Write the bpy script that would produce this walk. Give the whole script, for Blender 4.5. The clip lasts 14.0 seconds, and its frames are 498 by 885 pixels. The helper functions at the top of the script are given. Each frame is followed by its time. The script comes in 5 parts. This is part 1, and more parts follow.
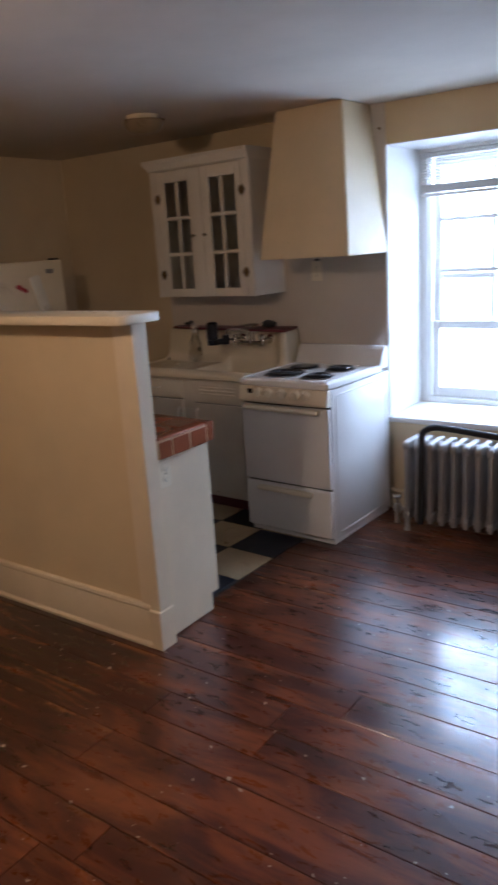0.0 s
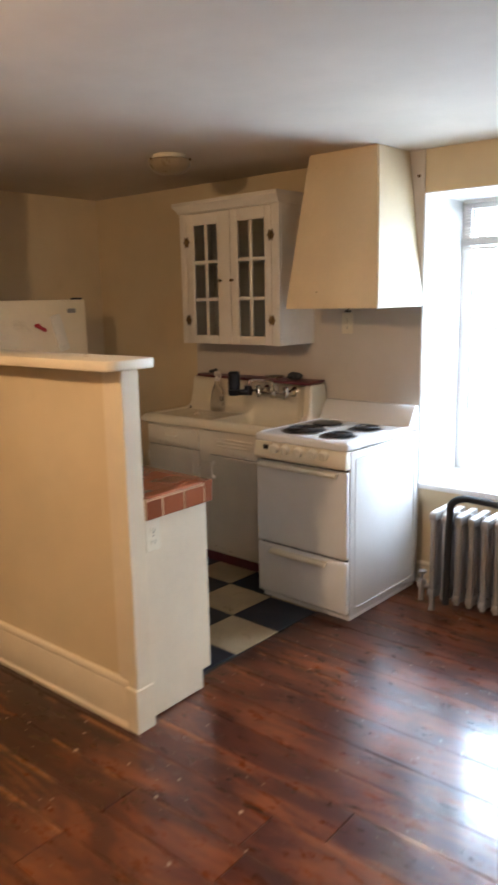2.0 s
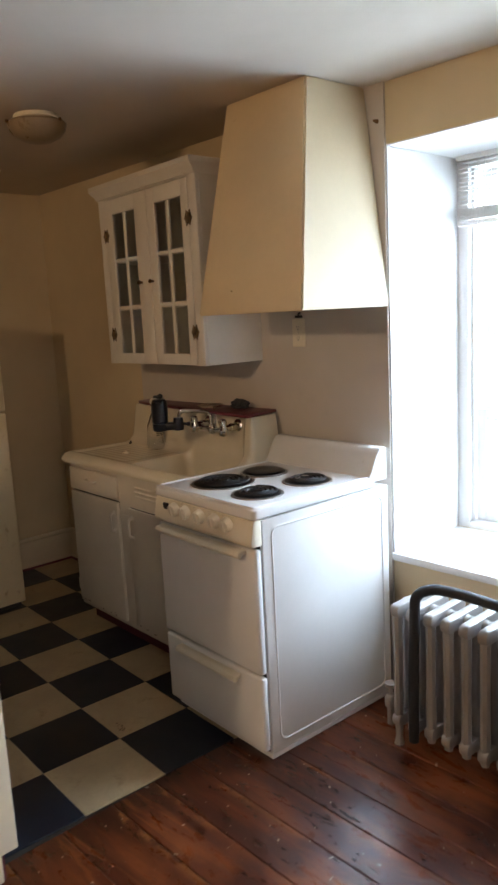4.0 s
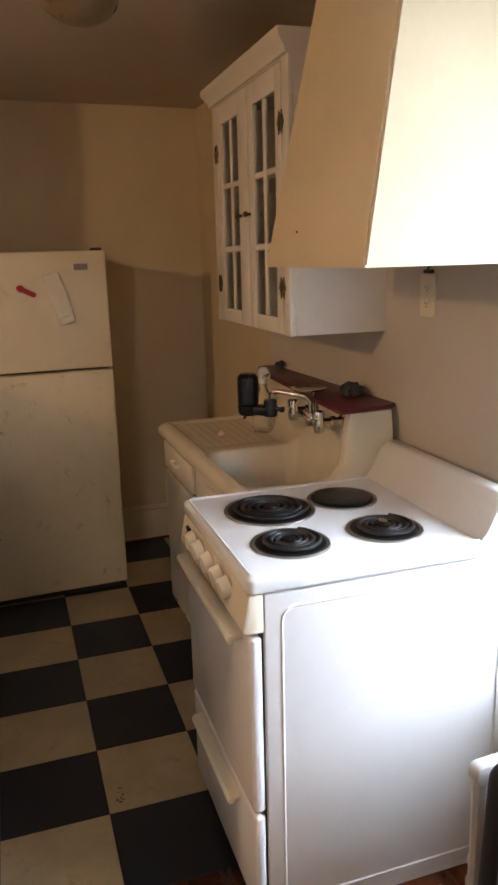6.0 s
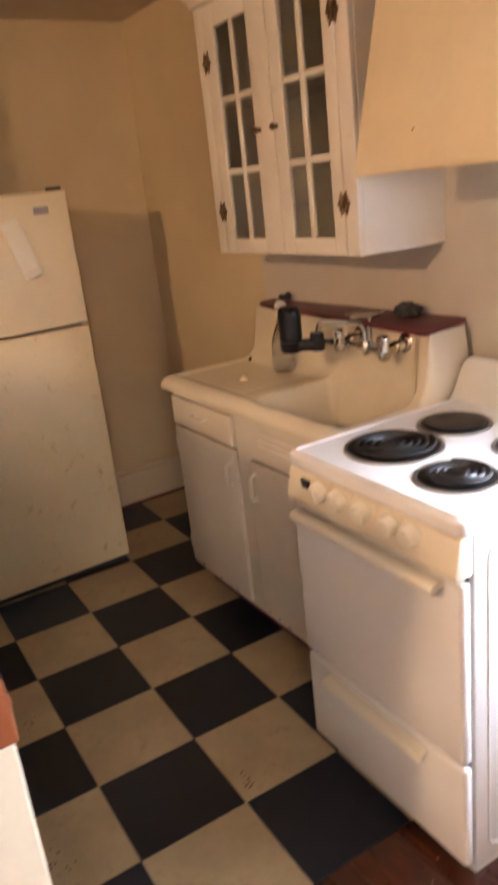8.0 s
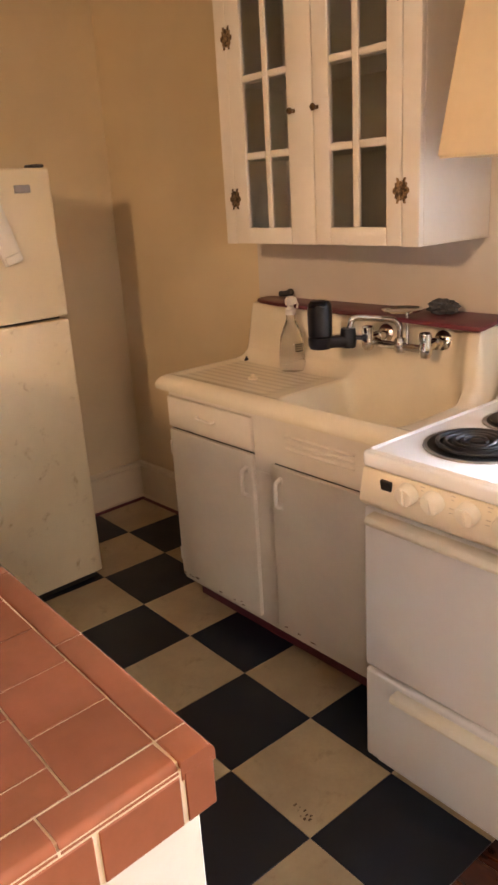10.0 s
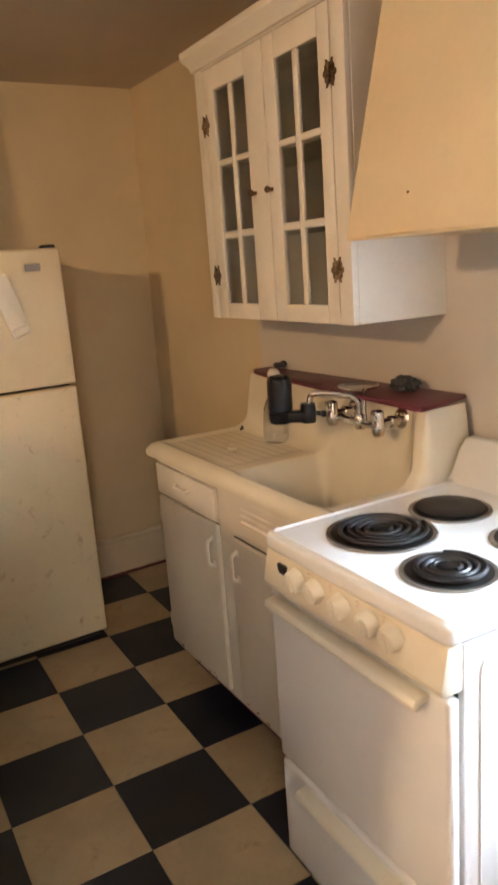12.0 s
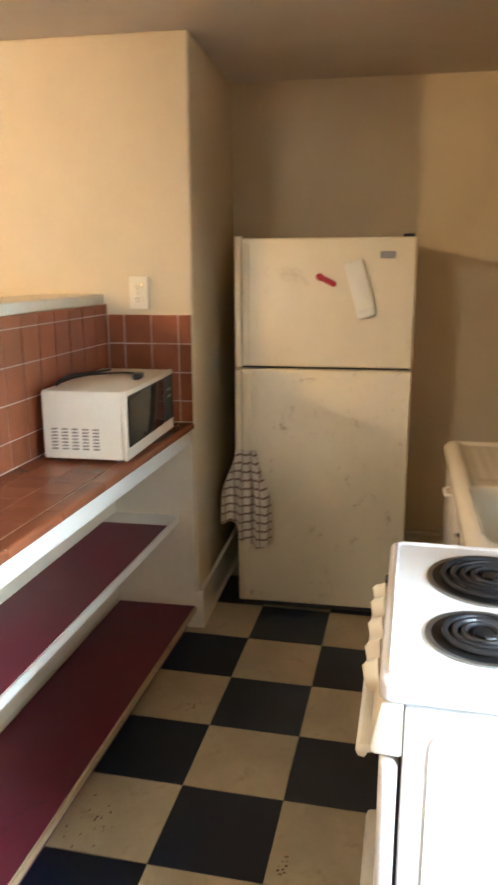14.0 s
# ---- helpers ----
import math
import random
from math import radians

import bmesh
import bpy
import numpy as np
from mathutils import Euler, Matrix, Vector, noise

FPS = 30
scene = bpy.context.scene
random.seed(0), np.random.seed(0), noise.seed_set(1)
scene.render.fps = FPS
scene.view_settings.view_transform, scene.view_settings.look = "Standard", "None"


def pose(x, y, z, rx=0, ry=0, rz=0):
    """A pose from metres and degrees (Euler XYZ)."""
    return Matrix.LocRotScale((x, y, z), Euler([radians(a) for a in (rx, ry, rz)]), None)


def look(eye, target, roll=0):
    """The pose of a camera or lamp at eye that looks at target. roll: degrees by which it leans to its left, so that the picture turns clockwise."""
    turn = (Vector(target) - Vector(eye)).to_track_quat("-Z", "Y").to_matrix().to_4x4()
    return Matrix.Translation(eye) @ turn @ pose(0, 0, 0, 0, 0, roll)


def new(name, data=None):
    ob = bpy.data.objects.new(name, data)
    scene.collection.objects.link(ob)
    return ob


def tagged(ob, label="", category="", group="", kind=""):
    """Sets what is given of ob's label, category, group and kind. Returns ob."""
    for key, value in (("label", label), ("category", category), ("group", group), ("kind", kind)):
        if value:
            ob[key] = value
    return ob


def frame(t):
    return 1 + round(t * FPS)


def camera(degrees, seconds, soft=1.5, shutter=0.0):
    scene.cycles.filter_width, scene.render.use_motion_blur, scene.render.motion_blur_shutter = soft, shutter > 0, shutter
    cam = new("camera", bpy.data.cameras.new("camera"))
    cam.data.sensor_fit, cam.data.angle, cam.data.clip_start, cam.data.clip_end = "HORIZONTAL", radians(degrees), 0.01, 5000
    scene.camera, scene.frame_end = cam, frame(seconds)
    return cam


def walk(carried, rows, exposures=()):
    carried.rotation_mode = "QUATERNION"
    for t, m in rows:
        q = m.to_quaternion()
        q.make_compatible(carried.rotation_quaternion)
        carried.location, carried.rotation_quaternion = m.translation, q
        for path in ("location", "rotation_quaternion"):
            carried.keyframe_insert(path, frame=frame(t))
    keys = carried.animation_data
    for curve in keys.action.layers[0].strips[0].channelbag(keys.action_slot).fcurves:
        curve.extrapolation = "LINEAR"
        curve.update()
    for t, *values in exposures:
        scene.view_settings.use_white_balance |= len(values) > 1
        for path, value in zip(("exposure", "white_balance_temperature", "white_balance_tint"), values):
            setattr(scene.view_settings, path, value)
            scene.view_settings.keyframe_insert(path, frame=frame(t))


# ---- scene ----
cam = camera(37.3, 14.0, soft=2.5, shutter=0.4)
PATH = [
    (0, (0.062, -0.167, 1.588), (-1.076, 1.397, 1.079), -3.7),
    (0.5, (0.023, -0.182, 1.585), (-1.325, 1.208, 1.083), -3.0),
    (1, (0.016, -0.202, 1.588), (-1.41, 1.11, 1.092), -2.3),
    (1.5, (0.077, -0.113, 1.564), (-1.297, 1.262, 1.093), -3.0),
    (2, (0.032, 0.182, 1.569), (-1.225, 1.691, 1.189), -1.2),
    (2.4, (-0.06, 0.467, 1.569), (-1.288, 2.004, 1.205), 2.7),
    (2.5, (-0.065, 0.539, 1.56), (-1.299, 2.058, 1.147), 2.1),
    (2.7, (-0.063, 0.656, 1.543), (-1.338, 2.139, 1.125), 0.3),
    (4.8, (-0.122, 1.997, 1.508), (-1.769, 3.069, 1.141), -2.2),
    (5, (-0.143, 2.086, 1.519), (-1.864, 3.013, 1.098), -2.4),
    (5.5, (-0.298, 2.378, 1.475), (-2.12, 3.088, 1.055), -3.2),
    (6, (-0.452, 2.583, 1.541), (-2.271, 3.26, 1.057), -1.5),
    (6.5, (-0.498, 2.615, 1.605), (-2.322, 3.214, 1.043), 0.5),
    (7, (-0.592, 2.534, 1.589), (-2.392, 3.264, 1.114), -1.4),
    (7.5, (-0.804, 2.349, 1.547), (-2.506, 3.246, 1.002), -2.5),
    (8, (-0.925, 2.105, 1.518), (-2.537, 3.097, 0.871), -6.5),
    (8.2, (-0.983, 2.036, 1.498), (-2.541, 3.038, 0.743), -5.5),
    (10.3, (-1.335, 1.837, 1.47), (-2.735, 3.131, 0.864), -3.8),
    (10.5, (-1.332, 1.852, 1.473), (-2.729, 3.157, 0.885), -4.0),
    (11, (-1.299, 1.916, 1.469), (-2.725, 3.195, 0.892), -4.9),
    (11.5, (-1.137, 2.072, 1.482), (-2.672, 3.214, 0.901), -2.9),
    (12, (-1.013, 2.255, 1.487), (-2.674, 3.263, 1.014), -4.2),
    (12.5, (-0.974, 2.497, 1.505), (-2.792, 3.259, 1.166), -0.8),
    (13, (-0.914, 2.658, 1.516), (-2.866, 2.96, 1.2), -3.3),
    (13.5, (-0.81, 2.883, 1.53), (-2.767, 2.876, 1.117), -0.9),
    (14, (-0.792, 3.045, 1.482), (-2.708, 2.706, 1.018), -0.2),
]
EXPOSURES = [(0.0, -0.7, 5700, 22), (0.5, 0.46, 6750, 24), (1.0, 0.72, 6600, 17), (1.5, 0.68, 6450, 16), (2.0, 0.30, 6500, 17), (2.5, -0.1, 6500, 15), (5.0, 0.0, 6800, 19), (5.5, 0.53, 7050, 23), (6.0, 0.24, 6950, 22),
             (6.5, 0.2, 7450, 26), (7.0, 0.62, 7500, 28), (7.5, 0.67, 7200, 26), (8.0, 1.15, 7150, 28), (11.0, 1.4, 6900, 22), (12.5, 1.15, 6750, 15), (13.5, 1.35, 6700, 14), (14.0, 1.35, 6550, 11)]
walk(cam, [(t, look(eye, target, roll)) for t, eye, target, roll in PATH], EXPOSURES)

# ---- plan, in metres ----
CEIL = 2.297            # ceiling height
NORTH = 3.80            # face of the outer wall
WEST = -4.38            # far wall of the kitchen alcove
PIER = -3.57            # west wall of the living room, ending in a pier
PIER_Y = 2.338
EAST, SOUTH = 2.0, -2.2
WIN_L, WIN_R, WIN_B, WIN_T, WIN_Y = -1.776, -0.60, 0.565, 2.088, 4.28

# ---- light ----
world = bpy.data.worlds.new("world")
scene.world = world
world.use_nodes = True
wn = world.node_tree
sky = wn.nodes.new("ShaderNodeTexSky")
sky.sky_type, sky.sun_disc = "NISHITA", False
sky.sun_elevation, sky.sun_rotation = radians(40), radians(200)
wn.nodes["Background"].inputs["Strength"].default_value = 0.1
wn.links.new(sky.outputs[0], wn.nodes["Background"].inputs["Color"])

sun = new("sun", bpy.data.lights.new("sun", "SUN"))
sun.data.energy, sun.data.angle, sun.data.color = 2.0, radians(0.6), (1.0, 0.95, 0.88)
sun.matrix_world = look((0, 0, 10), (1.5, 6.0, 0))

# the sky seen through the window, brighter above the roofs than below them
for nm, z, tall, watts, aim in (("window_sky_daylight", 2.36, 1.72, 300.0, 1.5), ("window_low_daylight", 0.92, 1.60, 100.0, 0.7)):
    daylight = new(nm, bpy.data.lights.new(nm, "AREA"))
    daylight.data.shape, daylight.data.size, daylight.data.size_y = "RECTANGLE", 1.9, tall
    daylight.data.energy, daylight.data.color = watts, (0.62, 0.82, 1.0)
    daylight.matrix_world = look(((WIN_L + WIN_R) / 2, (4.85 if z > 2 else 4.97), z), ((WIN_L + WIN_R) / 2, 2.6, aim))

# unseen east window, assumed; its added lamp brightens the sides that face it
east_fill = new("east_fill_lamp", bpy.data.lights.new("east_fill_lamp", "AREA"))
east_fill.data.shape, east_fill.data.size, east_fill.data.size_y = "RECTANGLE", 1.6, 1.8
east_fill.data.energy, east_fill.data.color = 84.0, (1.0, 0.89, 0.73)
east_fill.matrix_world = look((3.4, 0.6, 2.3), (EAST, 0.8, 1.4))

bulb = new("living_room_bulb", bpy.data.lights.new("living_room_bulb", "POINT"))
bulb.data.energy, bulb.data.color, bulb.data.shadow_soft_size = 64.0, (1.0, 0.70, 0.40), 0.06
bulb.location = (-1.80, 0.42, 2.17)


# ---- materials ----
def rgb(c):
    return (c[0], c[1], c[2], 1.0)


def mix_colour(nt, fac, a, b, mode="MIX"):
    n = nt.nodes.new("ShaderNodeMix")
    n.data_type, n.blend_type = "RGBA", mode
    for sock, v in ((n.inputs[0], fac), (n.inputs[6], a), (n.inputs[7], b)):
        if isinstance(v, bpy.types.NodeSocket):
            nt.links.new(v, sock)
        elif isinstance(v, (int, float)):
            sock.default_value = v
        else:
            sock.default_value = rgb(v)
    return n.outputs[2]


def noise_tex(nt, vec, scale, detail=4.0, rough=0.55, dist=0.0):
    n = nt.nodes.new("ShaderNodeTexNoise")
    n.inputs["Scale"].default_value, n.inputs["Detail"].default_value = scale, detail
    n.inputs["Roughness"].default_value, n.inputs["Distortion"].default_value = rough, dist
    nt.links.new(vec, n.inputs["Vector"])
    return n.outputs["Fac"]


def span(nt, value, a, b, lo=0.0, hi=1.0):
    n = nt.nodes.new("ShaderNodeMapRange")
    n.interpolation_type = "SMOOTHSTEP"
    for k, v in zip((1, 2, 3, 4), (a, b, lo, hi)):
        n.inputs[k].default_value = v
    nt.links.new(value, n.inputs[0])
    return n.outputs[0]


def stretched(nt, vec, sx, sy, sz, offset=None):
    n = nt.nodes.new("ShaderNodeMapping")
    n.inputs["Scale"].default_value = (sx, sy, sz)
    nt.links.new(vec, n.inputs["Vector"])
    if offset is not None:
        nt.links.new(offset, n.inputs["Location"])
    return n.outputs["Vector"]


def start(name):
    m = bpy.data.materials.new(name)
    m.use_nodes = True
    nt = m.node_tree
    b = nt.nodes["Principled BSDF"]
    co = nt.nodes.new("ShaderNodeTexCoord").outputs["Object"]
    return m, nt, b, co


def relief(nt, b, height, strength, distance=0.002):
    n = nt.nodes.new("ShaderNodeBump")
    n.inputs["Strength"].default_value, n.inputs["Distance"].default_value = strength, distance
    nt.links.new(height, n.inputs["Height"])
    nt.links.new(n.outputs[0], b.inputs["Normal"])


def surface(name, base, rough=0.5, metal=0.0, var=0.08, large=2.5, fine=60.0, bump=0.15, stain=None, per_object=0.0, coat=0.0):
    """A painted, enamelled or stone-like surface. stain: (colour, scale, from, to)."""
    m, nt, b, co = start(name)
    lo, hi = [c * (1 - var) for c in base], [min(1, c * (1 + var)) for c in base]
    big = noise_tex(nt, co, large, 5.0, 0.6)
    small = noise_tex(nt, co, fine, 3.0)
    col = mix_colour(nt, span(nt, big, 0.3, 0.7), lo, hi)
    col = mix_colour(nt, span(nt, small, 0.35, 0.75, 0.0, var * 0.9), col, [c * 0.6 for c in base])
    if stain:
        sc, ss, a, z = stain
        col = mix_colour(nt, span(nt, noise_tex(nt, co, ss, 7.0, 0.65, 0.4), a, z, 0.0, 0.85), col, sc)
    if per_object:
        rnd = nt.nodes.new("ShaderNodeObjectInfo").outputs["Random"]
        col = mix_colour(nt, span(nt, rnd, 0.0, 1.0, 0.0, per_object), col, [c * 0.45 for c in base])
    nt.links.new(col, b.inputs["Base Color"])
    nt.links.new(span(nt, big, 0.25, 0.75, rough * 0.85, min(1.0, rough * 1.2)), b.inputs["Roughness"])
    b.inputs["Metallic"].default_value = metal
    b.inputs["Coat Weight"].default_value = coat
    if bump:
        relief(nt, b, small, bump)
    return m


def plaster(name, base, rough=0.85):
    """Old roller-painted plaster: fine stipple and slow unevenness."""
    m, nt, b, co = start(name)
    slow = noise_tex(nt, co, 1.3, 4.0, 0.6)
    grain = noise_tex(nt, co, 140.0, 3.0)
    wave = noise_tex(nt, co, 6.0, 3.0)
    col = mix_colour(nt, span(nt, slow, 0.3, 0.7), [c * 0.93 for c in base], [min(1, c * 1.05) for c in base])
    col = mix_colour(nt, span(nt, noise_tex(nt, co, 3.1, 8.0, 0.7), 0.62, 0.78, 0.0, 0.18), col, [base[0] * 0.75, base[1] * 0.68, base[2] * 0.58])
    nt.links.new(col, b.inputs["Base Color"])
    b.inputs["Roughness"].default_value = rough
    total = nt.nodes.new("ShaderNodeMath")
    total.operation = "MULTIPLY_ADD"
    nt.links.new(wave, total.inputs[0])
    total.inputs[1].default_value = 3.0
    nt.links.new(grain, total.inputs[2])
    relief(nt, b, total.outputs[0], 0.22, 0.003)
    return m


def boards():
    """Old varnished heart-pine boards: red-brown with golden worn edges, black stains and scratches."""
    m, nt, b, co = start("old_varnished_pine")
    rnd = nt.nodes.new("ShaderNodeObjectInfo").outputs["Random"]
    shift = nt.nodes.new("ShaderNodeCombineXYZ")
    for k, f in ((0, 31.0), (1, 17.0)):
        mul = nt.nodes.new("ShaderNodeMath")
        mul.operation, mul.inputs[1].default_value = "MULTIPLY", f
        nt.links.new(rnd, mul.inputs[0])
        nt.links.new(mul.outputs[0], shift.inputs[k])
    along = stretched(nt, co, 0.55, 11.0, 1.0, shift.outputs[0])
    grain = noise_tex(nt, along, 3.0, 8.0, 0.65, 0.9)
    fine = noise_tex(nt, stretched(nt, co, 6.0, 140.0, 1.0, shift.outputs[0]), 2.0, 5.0, 0.6)
    blotch = noise_tex(nt, stretched(nt, co, 0.7, 1.3, 1.0), 1.15, 7.0, 0.62, 0.5)
    wear = noise_tex(nt, stretched(nt, co, 0.8, 6.5, 1.0), 2.2, 7.0, 0.66, 0.8)
    dark = noise_tex(nt, stretched(nt, co, 1.0, 2.2, 1.0), 1.7, 6.0, 0.6, 0.6)
    col = mix_colour(nt, span(nt, grain, 0.28, 0.72), (0.020, 0.0034, 0.0016), (0.056, 0.0096, 0.0036))
    col = mix_colour(nt, span(nt, rnd, 0.0, 1.0, 0.0, 0.6), col, (0.020, 0.0038, 0.0020))
    col = mix_colour(nt, span(nt, blotch, 0.48, 0.62, 0.0, 0.6), col, (0.062, 0.0130, 0.0048))
    col = mix_colour(nt, span(nt, fine, 0.55, 0.8, 0.0, 0.35), col, (0.035, 0.010, 0.006))
    col = mix_colour(nt, span(nt, wear, 0.575, 0.64, 0.0, 0.75), col, (0.19, 0.058, 0.016))
    col = mix_colour(nt, span(nt, dark, 0.53, 0.66, 0.0, 0.6), col, (0.020, 0.0050, 0.0030))
    uv = nt.nodes.new("ShaderNodeSeparateXYZ")
    nt.links.new(nt.nodes.new("ShaderNodeTexCoord").outputs["UV"], uv.inputs[0])
    rim = noise_tex(nt, stretched(nt, co, 1.2, 2.0, 1.0, shift.outputs[0]), 3.2, 6.0, 0.65)
    side = nt.nodes.new("ShaderNodeMath")
    side.operation = "MULTIPLY"
    nt.links.new(span(nt, uv.outputs[1], 0.80, 0.97), side.inputs[0])
    nt.links.new(span(nt, rim, 0.50, 0.58, 0.0, 0.85), side.inputs[1])
    col = mix_colour(nt, side.outputs[0], col, (0.30, 0.125, 0.034))
    # stain worn to golden wood eastwards, lightened further to paint in the window's light
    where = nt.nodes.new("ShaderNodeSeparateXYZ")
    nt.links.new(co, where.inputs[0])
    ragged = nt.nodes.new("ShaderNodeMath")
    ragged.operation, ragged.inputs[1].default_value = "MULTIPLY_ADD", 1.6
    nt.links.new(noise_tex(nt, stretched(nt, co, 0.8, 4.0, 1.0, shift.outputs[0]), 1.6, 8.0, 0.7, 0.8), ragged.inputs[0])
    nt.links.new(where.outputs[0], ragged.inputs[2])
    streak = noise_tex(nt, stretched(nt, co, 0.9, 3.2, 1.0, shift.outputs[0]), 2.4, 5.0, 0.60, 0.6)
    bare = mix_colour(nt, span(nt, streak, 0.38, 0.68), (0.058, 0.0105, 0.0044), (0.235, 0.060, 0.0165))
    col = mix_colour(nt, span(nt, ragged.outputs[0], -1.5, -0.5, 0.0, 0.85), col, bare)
    col = mix_colour(nt, span(nt, dark, 0.57, 0.68, 0.0, 0.45), col, (0.018, 0.0065, 0.0045))
    patch = noise_tex(nt, stretched(nt, co, 0.8, 2.4, 1.0), 3.0, 4.0, 0.55, 0.4)
    col = mix_colour(nt, span(nt, patch, 0.52, 0.72, 0.0, 0.45), col, (0.022, 0.0085, 0.0062))
    flecks = noise_tex(nt, co, 34.0, 2.0, 0.5)
    col = mix_colour(nt, span(nt, flecks, 0.715, 0.735, 0.0, 0.8), col, (0.45, 0.36, 0.27))
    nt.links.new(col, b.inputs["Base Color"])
    scuff = noise_tex(nt, stretched(nt, co, 3.0, 9.0, 1.0), 3.0, 8.0, 0.75, 0.5)
    nt.links.new(span(nt, scuff, 0.25, 0.85, 0.22, 0.48), b.inputs["Roughness"])
    b.inputs["Specular IOR Level"].default_value = 0.30
    b.inputs["Coat Weight"].default_value = 0.65
    nt.links.new(span(nt, scuff, 0.3, 0.8, 0.06, 0.24), b.inputs["Coat Roughness"])
    total = nt.nodes.new("ShaderNodeMath")
    total.operation, total.inputs[1].default_value = "MULTIPLY_ADD", 0.35
    nt.links.new(fine, total.inputs[0])
    nt.links.new(noise_tex(nt, stretched(nt, co, 1.5, 7.0, 1.0), 3.0, 4.0), total.inputs[2])
    relief(nt, b, total.outputs[0], 0.09, 0.004)
    return m


def glass(name, tint=(1, 1, 1), rough=0.02):
    m, nt, b, co = start(name)
    b.inputs["Base Color"].default_value = rgb(tint)
    b.inputs["Transmission Weight"].default_value = 1.0
    b.inputs["Roughness"].default_value = rough
    b.inputs["IOR"].default_value = 1.45
    return m


def cloth():
    """White tea towel with a brown window check."""
    m, nt, b, co = start("checked_cotton")
    sep = nt.nodes.new("ShaderNodeSeparateXYZ")
    nt.links.new(co, sep.inputs[0])
    lines = []
    for k, f in ((1, 27.0), (2, 27.0)):
        mul = nt.nodes.new("ShaderNodeMath")
        mul.operation, mul.inputs[1].default_value = "MULTIPLY", f
        nt.links.new(sep.outputs[k], mul.inputs[0])
        fr = nt.nodes.new("ShaderNodeMath")
        fr.operation = "FRACT"
        nt.links.new(mul.outputs[0], fr.inputs[0])
        lines.append(span(nt, fr.outputs[0], 0.72, 0.78, 0.0, 0.6 if k == 1 else 1.0))
    both = nt.nodes.new("ShaderNodeMath")
    both.operation = "MAXIMUM"
    nt.links.new(lines[0], both.inputs[0])
    nt.links.new(lines[1], both.inputs[1])
    col = mix_colour(nt, both.outputs[0], (0.74, 0.66, 0.53), (0.27, 0.19, 0.135))
    nt.links.new(col, b.inputs["Base Color"])
    b.inputs["Roughness"].default_value = 0.95
    relief(nt, b, noise_tex(nt, co, 500.0, 2.0), 0.4, 0.001)
    return m


M_WALL = plaster("cream_wall_paint", (0.66, 0.535, 0.345))
M_PANEL = plaster("grey_beige_wall_panel", (0.60, 0.54, 0.47), 0.6)
M_CEIL = plaster("ceiling_paint", (0.63, 0.555, 0.46))
M_TRIM = surface("cream_gloss_trim_paint", (0.70, 0.60, 0.44), 0.45, var=0.06, bump=0.12)
M_WHITE = surface("white_gloss_cabinet_paint", (0.74, 0.69, 0.60), 0.38, var=0.05, bump=0.12, stain=((0.45, 0.36, 0.24), 9.0, 0.70, 0.80))
M_SASH = surface("bright_white_window_paint", (0.80, 0.785, 0.76), 0.4, var=0.04, bump=0.10)
M_RING = surface("dulled_chrome_ring", (0.30, 0.285, 0.26), 0.38, metal=0.9, var=0.2)
M_SINKCAB = surface("off_white_steel_cabinet_paint", (0.70, 0.64, 0.54), 0.36, var=0.06, bump=0.06, stain=((0.30, 0.20, 0.13), 12.0, 0.72, 0.80))
M_HOOD = surface("cream_hood_paint", (0.68, 0.545, 0.345), 0.5, var=0.05, bump=0.12, stain=((0.45, 0.30, 0.12), 8.0, 0.72, 0.84))
M_ENAMEL = surface("white_stove_enamel", (0.76, 0.75, 0.73), 0.16, var=0.03, bump=0.02, stain=((0.55, 0.47, 0.36), 7.0, 0.72, 0.82))
M_CREAM_PLASTIC = surface("aged_cream_plastic", (0.72, 0.64, 0.49), 0.4, var=0.06, bump=0.06)
M_PORCELAIN = surface("stained_sink_porcelain", (0.74, 0.67, 0.52), 0.14, var=0.05, bump=0.02, stain=((0.50, 0.38, 0.20), 6.0, 0.66, 0.80))
M_FRIDGE = surface("off_white_fridge_enamel", (0.78, 0.67, 0.46), 0.34, var=0.05, fine=160.0, bump=0.10, stain=((0.42, 0.29, 0.15), 4.0, 0.60, 0.80))
M_SEAL = surface("dark_rubber", (0.03, 0.028, 0.026), 0.6, var=0.1)
M_BLACK = surface("black_plastic", (0.012, 0.012, 0.013), 0.35, var=0.15, bump=0.05)
M_FILTER = surface("glossy_navy_black_plastic", (0.004, 0.005, 0.010), 0.28, var=0.15, bump=0.03)
M_HOSE = surface("black_foam_hose", (0.018, 0.018, 0.02), 0.7, var=0.2, bump=0.2)
M_COIL = surface("charred_heating_coil", (0.012, 0.012, 0.013), 0.38, metal=0.0, var=0.3, fine=120.0)
M_PAN = surface("dark_drip_pan", (0.008, 0.008, 0.008), 0.4, metal=0.0, var=0.3)
M_CHROME = surface("worn_chrome", (0.72, 0.70, 0.66), 0.14, metal=1.0, var=0.08, bump=0.03)
M_BRASS = surface("tarnished_brass", (0.17, 0.105, 0.05), 0.4, metal=1.0, var=0.3, bump=0.1)
M_HINGE = surface("old_bronze_hinge", (0.30, 0.20, 0.10), 0.45, metal=0.7, var=0.5, fine=220.0, bump=0.5, stain=((0.035, 0.02, 0.012), 90.0, 0.42, 0.60))
M_MAROON = surface("maroon_shelf_paint", (0.115, 0.018, 0.028), 0.42, var=0.15, bump=0.15)
M_MAROON_VINYL = surface("maroon_shelf_lining", (0.13, 0.012, 0.024), 0.5, var=0.18, bump=0.12, stain=((0.05, 0.012, 0.014), 5.0, 0.62, 0.78))
